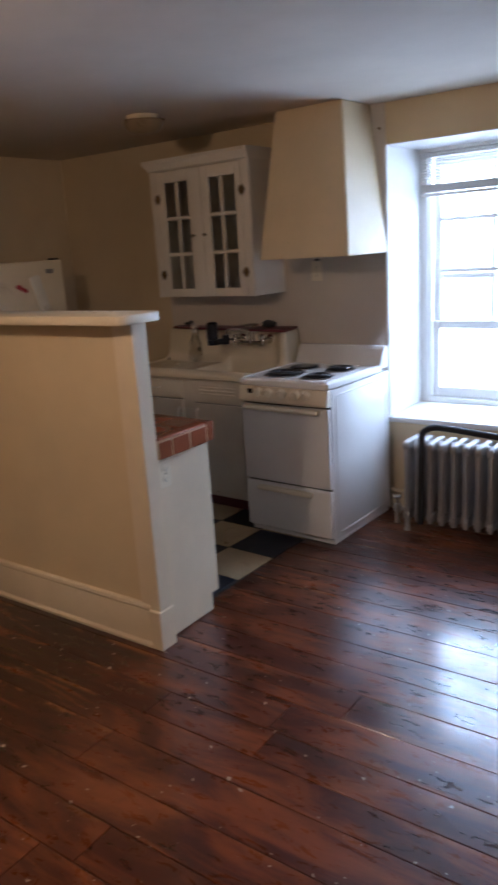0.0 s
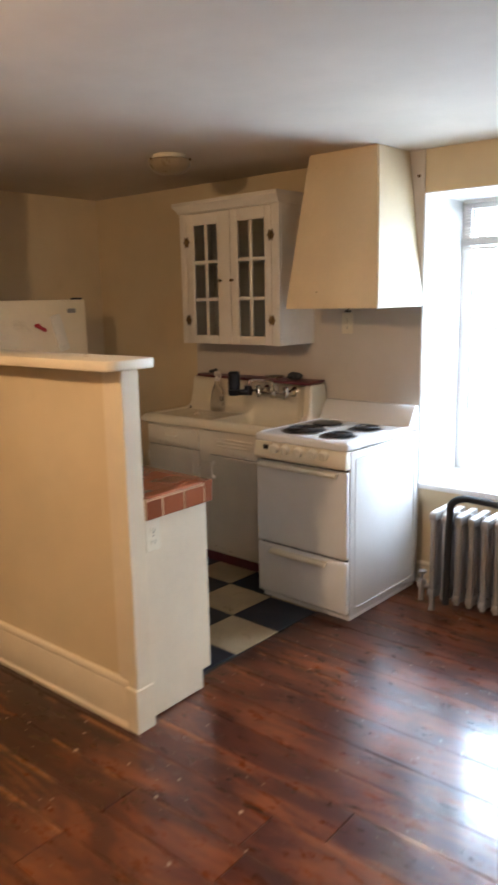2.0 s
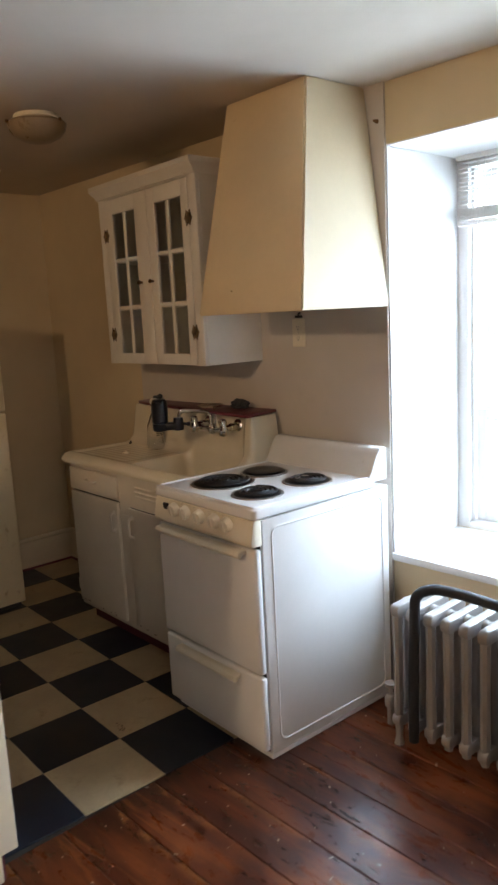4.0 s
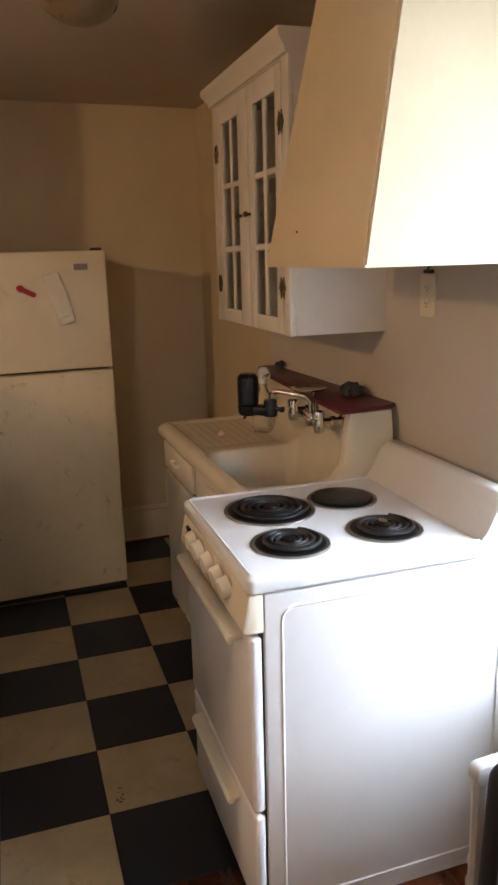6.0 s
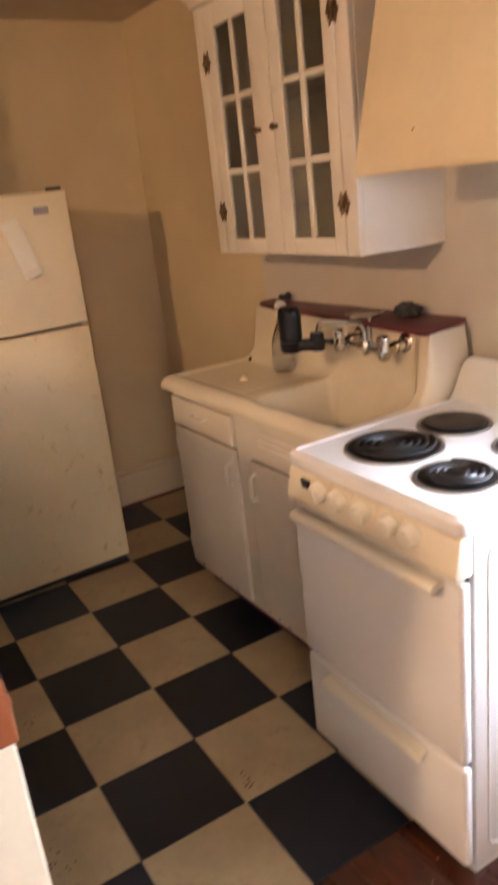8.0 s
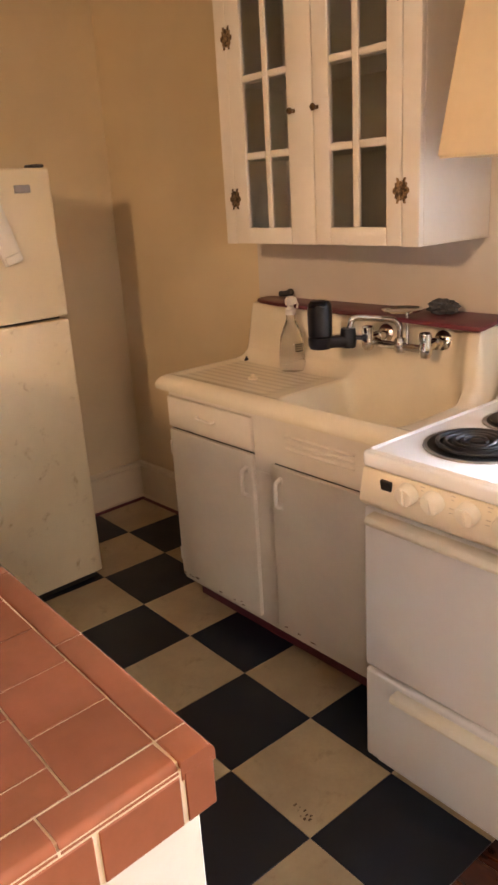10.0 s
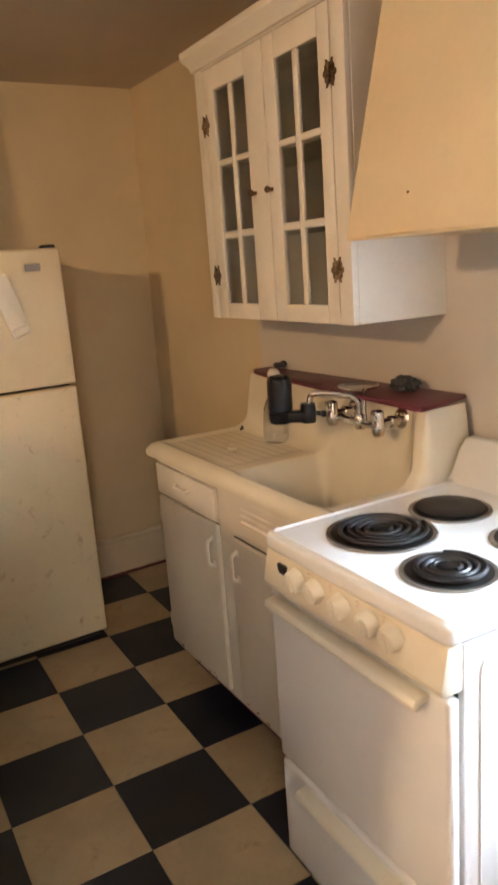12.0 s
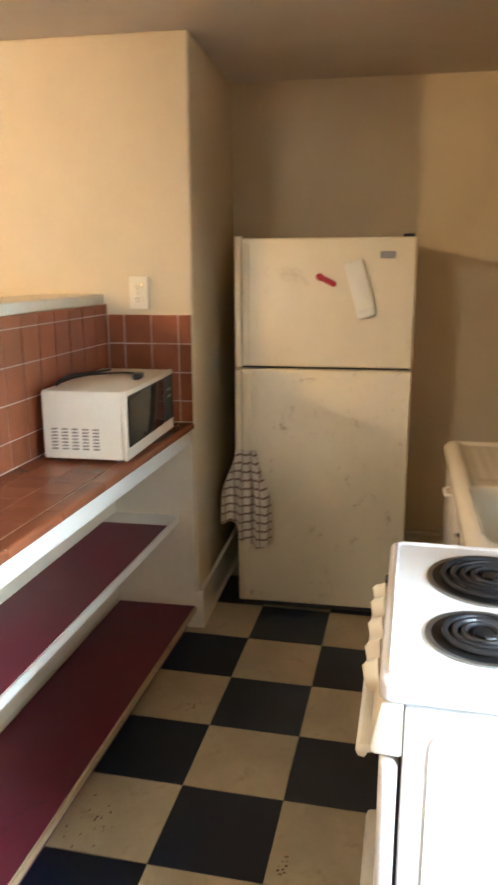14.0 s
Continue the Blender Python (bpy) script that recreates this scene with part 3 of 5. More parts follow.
# raised ribs, doors, coils
stove = thing("electric_stove", ((SX0 + SX1) / 2, 3.4, 0), "white enamel four-coil electric stove with cream knobs", "stove")
bm = B()
box(bm, SX0, SX1, SF, SB, 0.02, 0.855, 0.006, 2)
body = part("body", bm, M_ENAMEL, stove)
r0, r1 = rounded(3.135, 3.70, 0.055, 0.825, 0.035, 5), rounded(3.143, 3.692, 0.063, 0.817, 0.029, 5)
for side, s in ((SX1, 1), (SX0, -1)):
    bm = B()
    o = [bm.verts.new((side + s * 0.0004, *p)) for p in r0]
    m_ = [bm.verts.new((side + s * 0.0030, (p[0] + q[0]) / 2, (p[1] + q[1]) / 2)) for p, q in zip(r0, r1)]
    i_ = [bm.verts.new((side + s * 0.0004, *p)) for p in r1]
    n = len(r0)
    for k in range(n):
        bm.faces.new((o[k], o[(k + 1) % n], m_[(k + 1) % n], m_[k]))
        bm.faces.new((m_[k], m_[(k + 1) % n], i_[(k + 1) % n], i_[k]))
    bmesh.ops.recalc_face_normals(bm, faces=bm.faces)
    part("side_rib", bm, M_ENAMEL, body)
bm = B()
prism(bm, rounded(SX0 - 0.004, SX1 + 0.004, 3.062, 3.66, 0.020, 5), 0.858, ST, "z", 0.009, 3)
bmesh.ops.recalc_face_normals(bm, faces=bm.faces)
cooktop = part("cooktop", bm, M_ENAMEL, stove)
bm = B()   # rim of the cooktop
ro, ri = rounded(SX0 + 0.004, SX1 - 0.004, 3.070, 3.655, 0.017, 4), rounded(SX0 + 0.017, SX1 - 0.017, 3.083, 3.640, 0.012, 4)
for k in range(len(ro)):
    a, b, c, d = ro[k], ro[(k + 1) % len(ro)], ri[(k + 1) % len(ro)], ri[k]
    e, f = ((a[0] + d[0]) / 2, (a[1] + d[1]) / 2), ((b[0] + c[0]) / 2, (b[1] + c[1]) / 2)
    bm.faces.new([bm.verts.new((*p, z)) for p, z in ((a, ST - 0.001), (b, ST - 0.001), (f, ST + 0.005), (e, ST + 0.005))])
    bm.faces.new([bm.verts.new((*p, z)) for p, z in ((e, ST + 0.005), (f, ST + 0.005), (c, ST - 0.001), (d, ST - 0.001))])
bmesh.ops.remove_doubles(bm, verts=bm.verts, dist=0.0002)
bmesh.ops.recalc_face_normals(bm, faces=bm.faces)
part("rim", bm, M_ENAMEL, cooktop)
bm = B()   # backguard with a sloping face and a rounded outer end
prof = [(3.625, ST - 0.004), (3.648, 0.915), (3.678, 0.975), (3.70, 0.998), (3.735, 1.0), (3.735, ST - 0.02), (3.64, ST - 0.02)]
prism(bm, prof, SX0 - 0.012, SX1 - 0.002, "x", 0.007, 2)
part("backguard", bm, M_ENAMEL, stove)
bm = B()   # sloping control panel
prism(bm, [(3.066, 0.857), (3.051, 0.780), (3.057, 0.768), (3.10, 0.768), (3.10, 0.857)], SX0 + 0.001, SX1 - 0.001, "x", 0.005, 2)
panel = part("control_panel", bm, M_CREAM_PLASTIC, stove, "cream front control panel")
for x in (-2.180, -2.112, -2.026, -1.940, -1.874):
    bm = B()
    lathe(bm, [(0.0265, 0.0), (0.0265, -0.003), (0.0250, -0.006), (0.0240, -0.019), (0.0215, -0.0235), (0.012, -0.0245), (0, -0.0245)], (0, 0, 0), "y", 24)
    box(bm, -0.003, 0.003, -0.0275, -0.022, -0.020, 0.020, 0.0015, 1)
    turn(bm, pose(x, 3.061, 0.829) @ pose(0, 0, 0, 11, 0, 0))
    part("knob", bm, M_HANDLE, panel, "round cream control knob")
bm = B()
box(bm, -0.016, 0.016, -0.003, 0.006, -0.013, 0.013, 0.002, 1)
turn(bm, pose(-2.242, 3.0590, 0.829) @ pose(0, 0, 0, 11, 0, 0))
part("indicator", bm, M_BLACK, panel, "small dark indicator window")
bm = B()
for x in (-2.146, -2.069, -1.983, -1.907):
    for dz, w in ((0.022, 0.012), (0.014, 0.007), (-0.004, 0.010), (-0.014, 0.010)):
        b2 = box(B(), -w / 2, w / 2, -0.0008, 0.002, -0.0008, 0.0008)
        turn(b2, pose(x, 3.061 + (dz) * 0.19, 0.829 + dz) @ pose(0, 0, 0, 11, 0, 0))
        me = bpy.data.meshes.new("mark")
        b2.to_mesh(me)
        b2.free()
        bm.from_mesh(me)
        bpy.data.meshes.remove(me)
tagged(part("dial_mark", bm, M_DIAL, panel, "faint grey dial markings"), kind="stuff")
bm = B()
box(bm, SX0 + 0.001, SX1 - 0.001, 3.066, 3.0955, 0.320, 0.758, 0.010, 3)
door = part("oven_door", bm, M_ENAMEL, stove, "plain white oven door")
bm = B()
prism(bm, [(3.066, 0.755), (3.034, 0.752), (3.028, 0.740), (3.032, 0.730), (3.044, 0.728), (3.048, 0.738), (3.066, 0.740)], SX0 + 0.035, SX1 - 0.045, "x", 0.003, 2)
part("handle", bm, M_HANDLE, door, "full-width cream handle")
bm = B()
box(bm, SX0 + 0.001, SX1 - 0.001, 3.068, 3.0955, 0.040, 0.310, 0.010, 3)
drawer = part("drawer", bm, M_ENAMEL, stove, "white storage drawer below the oven")
bm = B()
prism(bm, [(3.068, 0.295), (3.040, 0.291), (3.034, 0.278), (3.040, 0.269), (3.050, 0.268), (3.054, 0.278), (3.068, 0.281)], -2.214, -1.860, "x", 0.003, 2)
part("handle", bm, M_HANDLE, drawer, "cream drawer handle")
# dark block puts the shade of the door gaps into colour
bm = B()
box(bm, SX0 + 0.012, SX1 - 0.012, SF - 0.004, SF + 0.02, 0.03, 0.766)
part("behind_door_block", bm, M_SEAL, stove, "dark block painting the shade in the gap behind the doors")
bm = B()
box(bm, SX0 + 0.01, SX1 - 0.004, SF + 0.002, SB - 0.01, 0.0, 0.022, 0.004, 1)
part("plinth", bm, M_ENAMEL, stove)


def burner(x, y, r, lidded=False):
    bm = B()
    lathe(bm, [(r + 0.014, 0.0005), (r + 0.013, 0.0042), (r + 0.007, 0.005), (r + 0.002, 0.003)], (x, y, ST), "z", 40)
    part("trim_ring", bm, M_RING, cooktop, "thin chrome trim ring")
    bm = B()
    lathe(bm, [(r + 0.004, 0.0035), (r - 0.004, 0.0015), (r * 0.5, 0.0008), (0, 0.0008)], (x, y, ST), "z", 40)
    part("drip_pan", bm, M_PAN, cooktop, "black drip pan")
    bm = B()
    if lidded:
        lathe(bm, [(r - 0.006, 0.004), (r - 0.004, 0.010), (r - 0.012, 0.0125), (r * 0.4, 0.0115), (0, 0.0125)], (x, y, ST), "z", 40)
        part("burner_cover", bm, M_COIL, cooktop, "flat black burner cover")
        return
    turns = 4.2 if r > 0.09 else 3.4
    pts = []
    n = int(turns * 26)
    for k in range(n + 1):
        a = 2 * math.pi * turns * k / n
        rr = 0.020 + (r - 0.028) * k / n
        pts.append((x + rr * math.cos(a), y + rr * math.sin(a), ST + 0.011))
    tube(bm, pts, 0.0052, 7)
    part("coil", bm, M_COIL, cooktop, "black spiral heating coil")
    bm = B()
    lathe(bm, [(0.017, 0.006), (0.017, 0.013), (0.012, 0.0145), (0, 0.0142)], (x, y, ST), "z", 20)
    part("coil_hub", bm, M_PAN, cooktop)


burner(-2.142, 3.256, 0.107)
burner(-2.155, 3.472, 0.082, True)
burner(-1.905, 3.222, 0.080)
burner(-1.908, 3.468, 0.080)
bm = B()
prism(bm, [(-1.918 + 0.015 * math.cos(a * 0.7) * (1 + 0.25 * math.sin(a * 2.1)), 3.468 + 0.011 * math.sin(a * 0.7)) for a in range(9)], ST + 0.0165, ST + 0.0195, "z")
part("shiny_bit", bm, M_CHROME, cooktop, "small shiny bit on the coil")

stove.location = (-2.0480, 3.4117, 0.0)      # stands slightly askew
stove.rotation_euler.z = radians(-2.4)

# ---- hood ----
hood = thing("range_hood", (-2.03, NORTH - 0.2, 1.52), "cream painted tapered range hood reaching the ceiling", "range hood")
bm = B()
HB = [(-2.338, 3.345), (-1.770, 3.324), (-1.765, NORTH - 0.011), (-2.338, NORTH - 0.011)]
HT = [(-2.292, 3.506), (-1.876, 3.498), (-1.858, NORTH - 0.011), (-2.292, NORTH - 0.011)]
def inset(q, d):
    cx, cy = sum(p[0] for p in q) / 4, sum(p[1] for p in q) / 4
    return [(p[0] + (d if p[0] < cx else -d), p[1] + (d if p[1] < cy else -d)) for p in q]
vo = [bm.verts.new((*p, 1.517)) for p in HB]
vt = [bm.verts.new((*p, CEIL)) for p in HT]
vi = [bm.verts.new((*p, 1.517)) for p in inset(HB, 0.014)]
vj = [bm.verts.new((*p, CEIL - 0.03)) for p in inset(HT, 0.014)]
for k in range(4):
    n = (k + 1) % 4
    bm.faces.new((vo[k], vo[n], vt[n], vt[k]))
    bm.faces.new((vi[n], vi[k], vj[k], vj[n]))
    bm.faces.new((vo[n], vo[k], vi[k], vi[n]))
bm.faces.new(vt)
bm.faces.new(vj[::-1])
bmesh.ops.recalc_face_normals(bm, faces=bm.faces)
bmesh.ops.bevel(bm, geom=[e for e in bm.edges if e.verts[0] in vo + vt and e.verts[1] in vo + vt], offset=0.006, segments=2, affect="EDGES")
shell = part("shell", bm, M_HOOD, hood)
for x, y, z, ax in ((-2.14, 3.355, 1.60, "f"), (-1.85, 3.37, 1.66, "f"), (-1.795, 3.42, 1.60, "s"), (-1.83, 3.52, 2.0, "s")):
    bm = B()
    bmesh.ops.create_uvsphere(bm, u_segments=8, v_segments=6, radius=0.0028)
    k = (z - 1.52) / (CEIL - 1.52)
    at = (x, 3.330 + 0.174 * k, z) if ax == "f" else (-1.772 - 0.104 * k, y, z)
    turn(bm, pose(*at))
    part("screw", bm, M_BRASS, shell, "small rusty screw head")

# ---- wall cabinet ----
CX0, CX1, CF = -3.250, -2.462, 3.492
cab = thing("wall_cabinet", ((CX0 + CX1) / 2, 3.65, 1.31), "white painted wall cabinet with two glazed doors", "cabinet")
t = 0.018
CB_L, CB_R = NORTH - 0.050, NORTH - 0.011      # the wall runs askew behind it
part("side_panel", box(B(), CX0, CX0 + t, CF, CB_L, 1.312, 2.11, 0.002, 1), M_WHITE, cab)
part("side_panel", box(B(), CX1 - t, CX1, CF, CB_R, 1.312, 2.11, 0.002, 1), M_WHITE, cab)
for nm, z0, z1 in (("bottom_panel", 1.312, 1.332), ("top_panel", 2.09, 2.11)):
    part(nm, prism(B(), [(CX0 + t, CF + 0.002), (CX1 - t, CF + 0.002), (CX1 - t, CB_R), (CX0 + t, CB_L)], z0, z1), M_WHITE, cab)
part("back_panel", prism(B(), [(CX0 + t, CB_L - 0.011), (CX1 - t, CB_R - 0.011), (CX1 - t, CB_R - 0.001), (CX0 + t, CB_L - 0.001)], 1.332, 2.09), M_WHITE, cab)
for z in (1.575, 1.795):
    bm = B()
    prism(bm, [(CX0 + t, CF + 0.03), (CX1 - t, CF + 0.03), (CX1 - t, CB_R - 0.012), (CX0 + t, CB_L - 0.012)], z - 0.009, z + 0.009)
    part("shelf", bm, M_WHITE, cab)
bm = B()
box(bm, CX0, -3.198, CF - 0.018, CF, 1.312, 2.11, 0.002)
box(bm, -2.517, CX1, CF - 0.018, CF, 1.312, 2.11, 0.002)
box(bm, -3.198, -2.517, CF - 0.018, CF, 2.078, 2.11, 0.002)
part("face_frame", bm, M_WHITE, cab)
bm = B()   # cornice
prof = [(0.0, 2.082), (0.008, 2.086), (0.012, 2.100), (0.024, 2.114), (0.029, 2.122), (0.032, 2.126), (0.032, 2.146), (0.0, 2.146)]
ringv = []
for d, z in prof:
    ringv.append([bm.verts.new(p) for p in ((CX0 - d, CB_L, z), (CX0 - d, CF - 0.018 - d, z), (CX1 + d * 0.3, CF - 0.018 - d, z), (CX1 + d * 0.3, NORTH - 0.012, z))])
for a, b in zip(ringv, ringv[1:]):
    for k in range(4):
        bm.faces.new((a[k], a[(k + 1) % 4], b[(k + 1) % 4], b[k]))
bm.faces.new(ringv[0])
bmesh.ops.recalc_face_normals(bm, faces=bm.faces)
part("cornice", bm, M_WHITE, cab, "moulded crown along the top")


def glazed_door(x0, x1, gx, hinge_x, knob_x):
    """gx: the left and right edges of the two columns of panes."""
    y0, y1, z0, z1 = CF - 0.020, CF - 0.001, 1.314, 2.075
    rows = [(1.362, 1.565), (1.586, 1.785), (1.804, 2.008)]
    bm = B()
    box(bm, x0, gx[0], y0, y1, z0, z1, 0.003)
    box(bm, gx[3], x1, y0, y1, z0, z1, 0.003)
    box(bm, gx[0], gx[3], y0, y1, z0, rows[0][0], 0.002)
    box(bm, gx[0], gx[3], y0, y1, rows[2][1], z1, 0.002)
    d = part("door", bm, M_WHITE, cab, "glazed door with six panes")
    bm = B()
    box(bm, gx[1], gx[2], y0 + 0.003, y1 - 0.003, rows[0][0], rows[2][1], 0.004, 2)
    for a, b in ((rows[0][1], rows[1][0]), (rows[1][1], rows[2][0])):
        box(bm, gx[0], gx[1], y0 + 0.003, y1 - 0.003, a, b, 0.004, 2)
        box(bm, gx[2], gx[3], y0 + 0.003, y1 - 0.003, a, b, 0.004, 2)
    part("muntin", bm, M_WHITE, d)
    for a, b in rows:
        for l, r in ((gx[0], gx[1]), (gx[2], gx[3])):
            bm = B()
            box(bm, l - 0.003, r + 0.003, y0 + 0.009, y0 + 0.0115, a - 0.003, b + 0.003)
            part("pane", bm, M_CABGLASS, d, "clear glass pane", False)
    for z in (1.452, 1.915):
        bm = B()
        for s in (-1, 1):
            leaf = [(hinge_x + s * u, z + v) for u, v in ((0.0015, -0.020), (0.006, -0.022), (0.009, -0.031), (0.015, -0.032), (0.013, -0.021), (0.019, -0.019), (0.018, -0.010), (0.026, -0.004), (0.026, 0.004), (0.018, 0.010), (0.019, 0.019), (0.013, 0.021), (0.015, 0.032), (0.009, 0.031), (0.006, 0.022), (0.0015, 0.020))]
            prism(bm, leaf, y0 - 0.003, y0 - 0.0002, "y")
        tube(bm, [(hinge_x, y0 - 0.004, z - 0.024), (hinge_x, y0 - 0.004, z + 0.024)], 0.0038, 8)
        part("hinge", bm, M_HINGE, d, "ornate tarnished brass hinge")
    bm = B()
    lathe(bm, [(0.006, 0.0), (0.0045, -0.008), (0.009, -0.014), (0.010, -0.019), (0.006, -0.024), (0, -0.0245)], (knob_x, y0, 1.682), "y", 14)
    part("knob", bm, M_BRASS, d, "small brass knob")


glazed_door(-3.196, -2.832, (-3.130, -3.040, -3.018, -2.934), -3.190, -2.905)
glazed_door(-2.828, -2.519, (-2.770, -2.687, -2.664, -2.568), -2.518, -2.812)

cab.rotation_euler.z = radians(-2.7)      # hung slightly askew
cab.location.y += 0.020

# ---- sink ----
KX0, KX1, KF, KB, KZ = -3.424, -2.345, 3.285, NORTH - 0.012, 0.879
sink = thing("drainboard_sink", (-2.88, 3.5, 0.82), "stained cream cast-iron sink with drainboard and high back", "sink")


def sstep(a, b, v):
    k = min(1, max(0, (v - a) / (b - a)))
    return k * k * (3 - 2 * k)


def sink_z(x, y):
    z = KZ
    # bowl
    bx0, bx1, by0, by1, r = -2.865, -2.405, 3.318, 3.678, 0.06
    qx, qy = abs(x - (bx0 + bx1) / 2) - (bx1 - bx0) / 2 + r, abs(y - (by0 + by1) / 2) - (by1 - by0) / 2 + r
    d = math.hypot(max(qx, 0), max(qy, 0)) + min(max(qx, qy), 0) - r
    z -= 0.200 * sstep(0.004, -0.060, d)
    # grooved drainboard
    if x < -2.90:
        w = sstep(-2.90, -2.96, x) * sstep(-3.395, -3.36, x) * sstep(3.33, 3.36, y) * sstep(3.66, 3.62, y)
        z -= w * (0.003 + 0.0006 * math.cos((y - 3.33) * 2 * math.pi / 0.034))
    # raised back with a sweeping foot
    foot = 3.700 - 0.06 * sstep(-2.50, -2.40, x)
    ends = sstep(KX0 + 0.015, KX0 + 0.055, x) * sstep(KX1 - 0.002, KX1 - 0.03, x)
    z += 0.050 * ends * sstep(foot - 0.08, foot - 0.005, y) ** 2 + (1.083 - KZ - 0.050) * ends * sstep(foot - 0.02, foot + 0.012, y)
    # rolled rim
    e = min(x - KX0, y - KF)
    z -= 0.016 * sstep(0.018, 0.0, e) ** 2
    z += 0.006 * sstep(0.012, 0.03, e) * sstep(0.055, 0.035, e)
    return z


bm = B()
NX, NY = 150, 84
grid = [[bm.verts.new((KX0 + (KX1 - KX0) * i / NX, KF + (KB - KF) * j / NY, 0)) for j in range(NY + 1)] for i in range(NX + 1)]
for col in grid:
    for v in col:
        v.co.z = sink_z(v.co.x, v.co.y)
for i in range(NX):
    for j in range(NY):
        bm.faces.new((grid[i][j], grid[i + 1][j], grid[i + 1][j + 1], grid[i][j + 1]))
edge = [c[0] for c in grid] + grid[-1][1:] + [c[-1] for c in grid[-2::-1]] + grid[0][-2:0:-1]
last = edge
for inward, z in ((-0.004, 0.852), (-0.003, 0.836), (0.012, 0.830)):
    nxt = []
    for v in edge:
        x = min(max(v.co.x, KX0 + inward), KX1 - max(inward, 0))
        y = min(max(v.co.y, KF + inward), KB)
        if v.co.x == edge[0].co.x:
            x = KX0 + inward
        if v in [c[0] for c in grid[:1]] or abs(v.co.y - KF) < 1e-6:
            y = KF + inward
        nxt.append(bm.verts.new((x, y, z)))
    for k in range(len(edge)):
        bm.faces.new((last[(k + 1) % len(edge)], last[k], nxt[k], nxt[(k + 1) % len(edge)]))
    last = nxt
bmesh.ops.recalc_face_normals(bm, faces=bm.faces)
part("basin", bm, M_PORCELAIN, sink)
bm = B()
lathe(bm, [(0.034, 0.004), (0.030, 0.006), (0.026, 0.002), (0, 0.001)], (-2.63, 3.50, 0.6785), "z", 24)
part("drain", bm, M_CHROME, sink, "chrome drain fitting")
# wall faucet with two taps and a swan spout
FY, FZ = 3.708, 1.027
TAPS = (-2.738, -2.528)
bm = B()
for x in TAPS:
    lathe(bm, [(0.034, 0.0), (0.033, -0.006), (0.026, -0.012), (0.014, -0.016), (0.013, -0.034), (0.018, -0.038), (0.018, -0.050), (0.013, -0.054), (0.013, -0.082), (0.0, -0.084)], (x, FY, FZ), "y", 20)
tube(bm, bend([(TAPS[1], FY - 0.070, FZ - 0.004), (TAPS[1] - 0.03, FY - 0.072, FZ - 0.014), (TAPS[0] + 0.03, FY - 0.072, FZ - 0.014), (TAPS[0], FY - 0.070, FZ - 0.004)], 0.02), 0.0115, 12)
lathe(bm, [(0.0, -0.034), (0.014, -0.032), (0.019, -0.022), (0.019, 0.004), (0.014, 0.012), (0.0, 0.013)], (-2.632, FY - 0.072, FZ), "z", 18)
tap_body = part("tap_body", bm, M_CHROME, sink, "worn chrome wall-mounted mixer")
bm = B()
tube(bm, bend([(-2.632, FY - 0.072, FZ), (-2.632, FY - 0.074, FZ + 0.050), (-2.645, FY - 0.085, FZ + 0.066), (-2.715, FY - 0.150, FZ + 0.076), (-2.737, FY - 0.169, FZ + 0.074), (-2.744, FY - 0.174, FZ + 0.028)], 0.028, 8), 0.0092, 12)
part("spout", bm, M_CHROME, tap_body, "curved chrome spout")
for x in TAPS:
    bm = B()
    lathe(bm, [(0.0, -0.034), (0.014, -0.032), (0.019, -0.022), (0.020, -0.004), (0.016, 0.010), (0.017, 0.030), (0.015, 0.038), (0.0, 0.040)], (x, FY - 0.092, FZ), "z", 18)
    box(bm, x - 0.013, x + 0.013, FY - 0.112, FY - 0.080, FZ + 0.012, FZ + 0.042, 0.007, 3)
    part("tap_handle", bm, M_CHROME, tap_body, "chrome tap handle")
bm = B()
tube(bm, [(-2.606, FY - 0.072, FZ - 0.006), (-2.606, FY - 0.074, FZ + 0.092)], 0.0042, 8)
lathe(bm, [(0.0, 0.092), (0.052, 0.094), (0.060, 0.101), (0.057, 0.102), (0.05, 0.097), (0, 0.0955)], (-2.612, FY - 0.090, FZ), "z", 24)
part("soap_dish", bm, M_CHROME, tap_body, "flat chrome soap dish")

filt = thing("water_filter", (-2.96, 3.60, 1.0), "black tap water filter clipped on the spout", "water filter")
bm = B()
lathe(bm, [(0.0, 0.002), (0.038, 0.0), (0.042, 0.006), (0.043, 0.085), (0.041, 0.112), (0.031, 0.124), (0.0, 0.127)], (-2.962, 3.585, 1.005), "z", 26)
part("cartridge", bm, M_FILTER, filt)
bm = B()
lathe(bm, [(0.0, -0.042), (0.036, -0.041), (0.042, -0.030), (0.043, -0.002), (0.0, 0.0)], (-2.962, 3.585, 1.005), "z", 26)
box(bm, -2.955, -2.865, 3.557, 3.613, 0.966, 1.006, 0.012, 3)
lathe(bm, [(0.0, -0.036), (0.026, -0.036), (0.029, -0.01), (0.025, 0.030), (0.0, 0.032)], (-2.866, 3.585, 1.0), "z", 18)
tube(bm, [(-2.85, 3.585, 0.998), (-2.812, 3.578, 0.994)], 0.008, 10)
box(bm, -2.820, -2.803, 3.566, 3.590, 0.984, 1.006, 0.005, 2)
part("valve_base", bm, M_FILTER, filt)
filt.location = (-2.811, 3.470, 1.047)
filt.rotation_euler.z = radians(44)
filt.scale = (0.86, 0.86, 0.86)

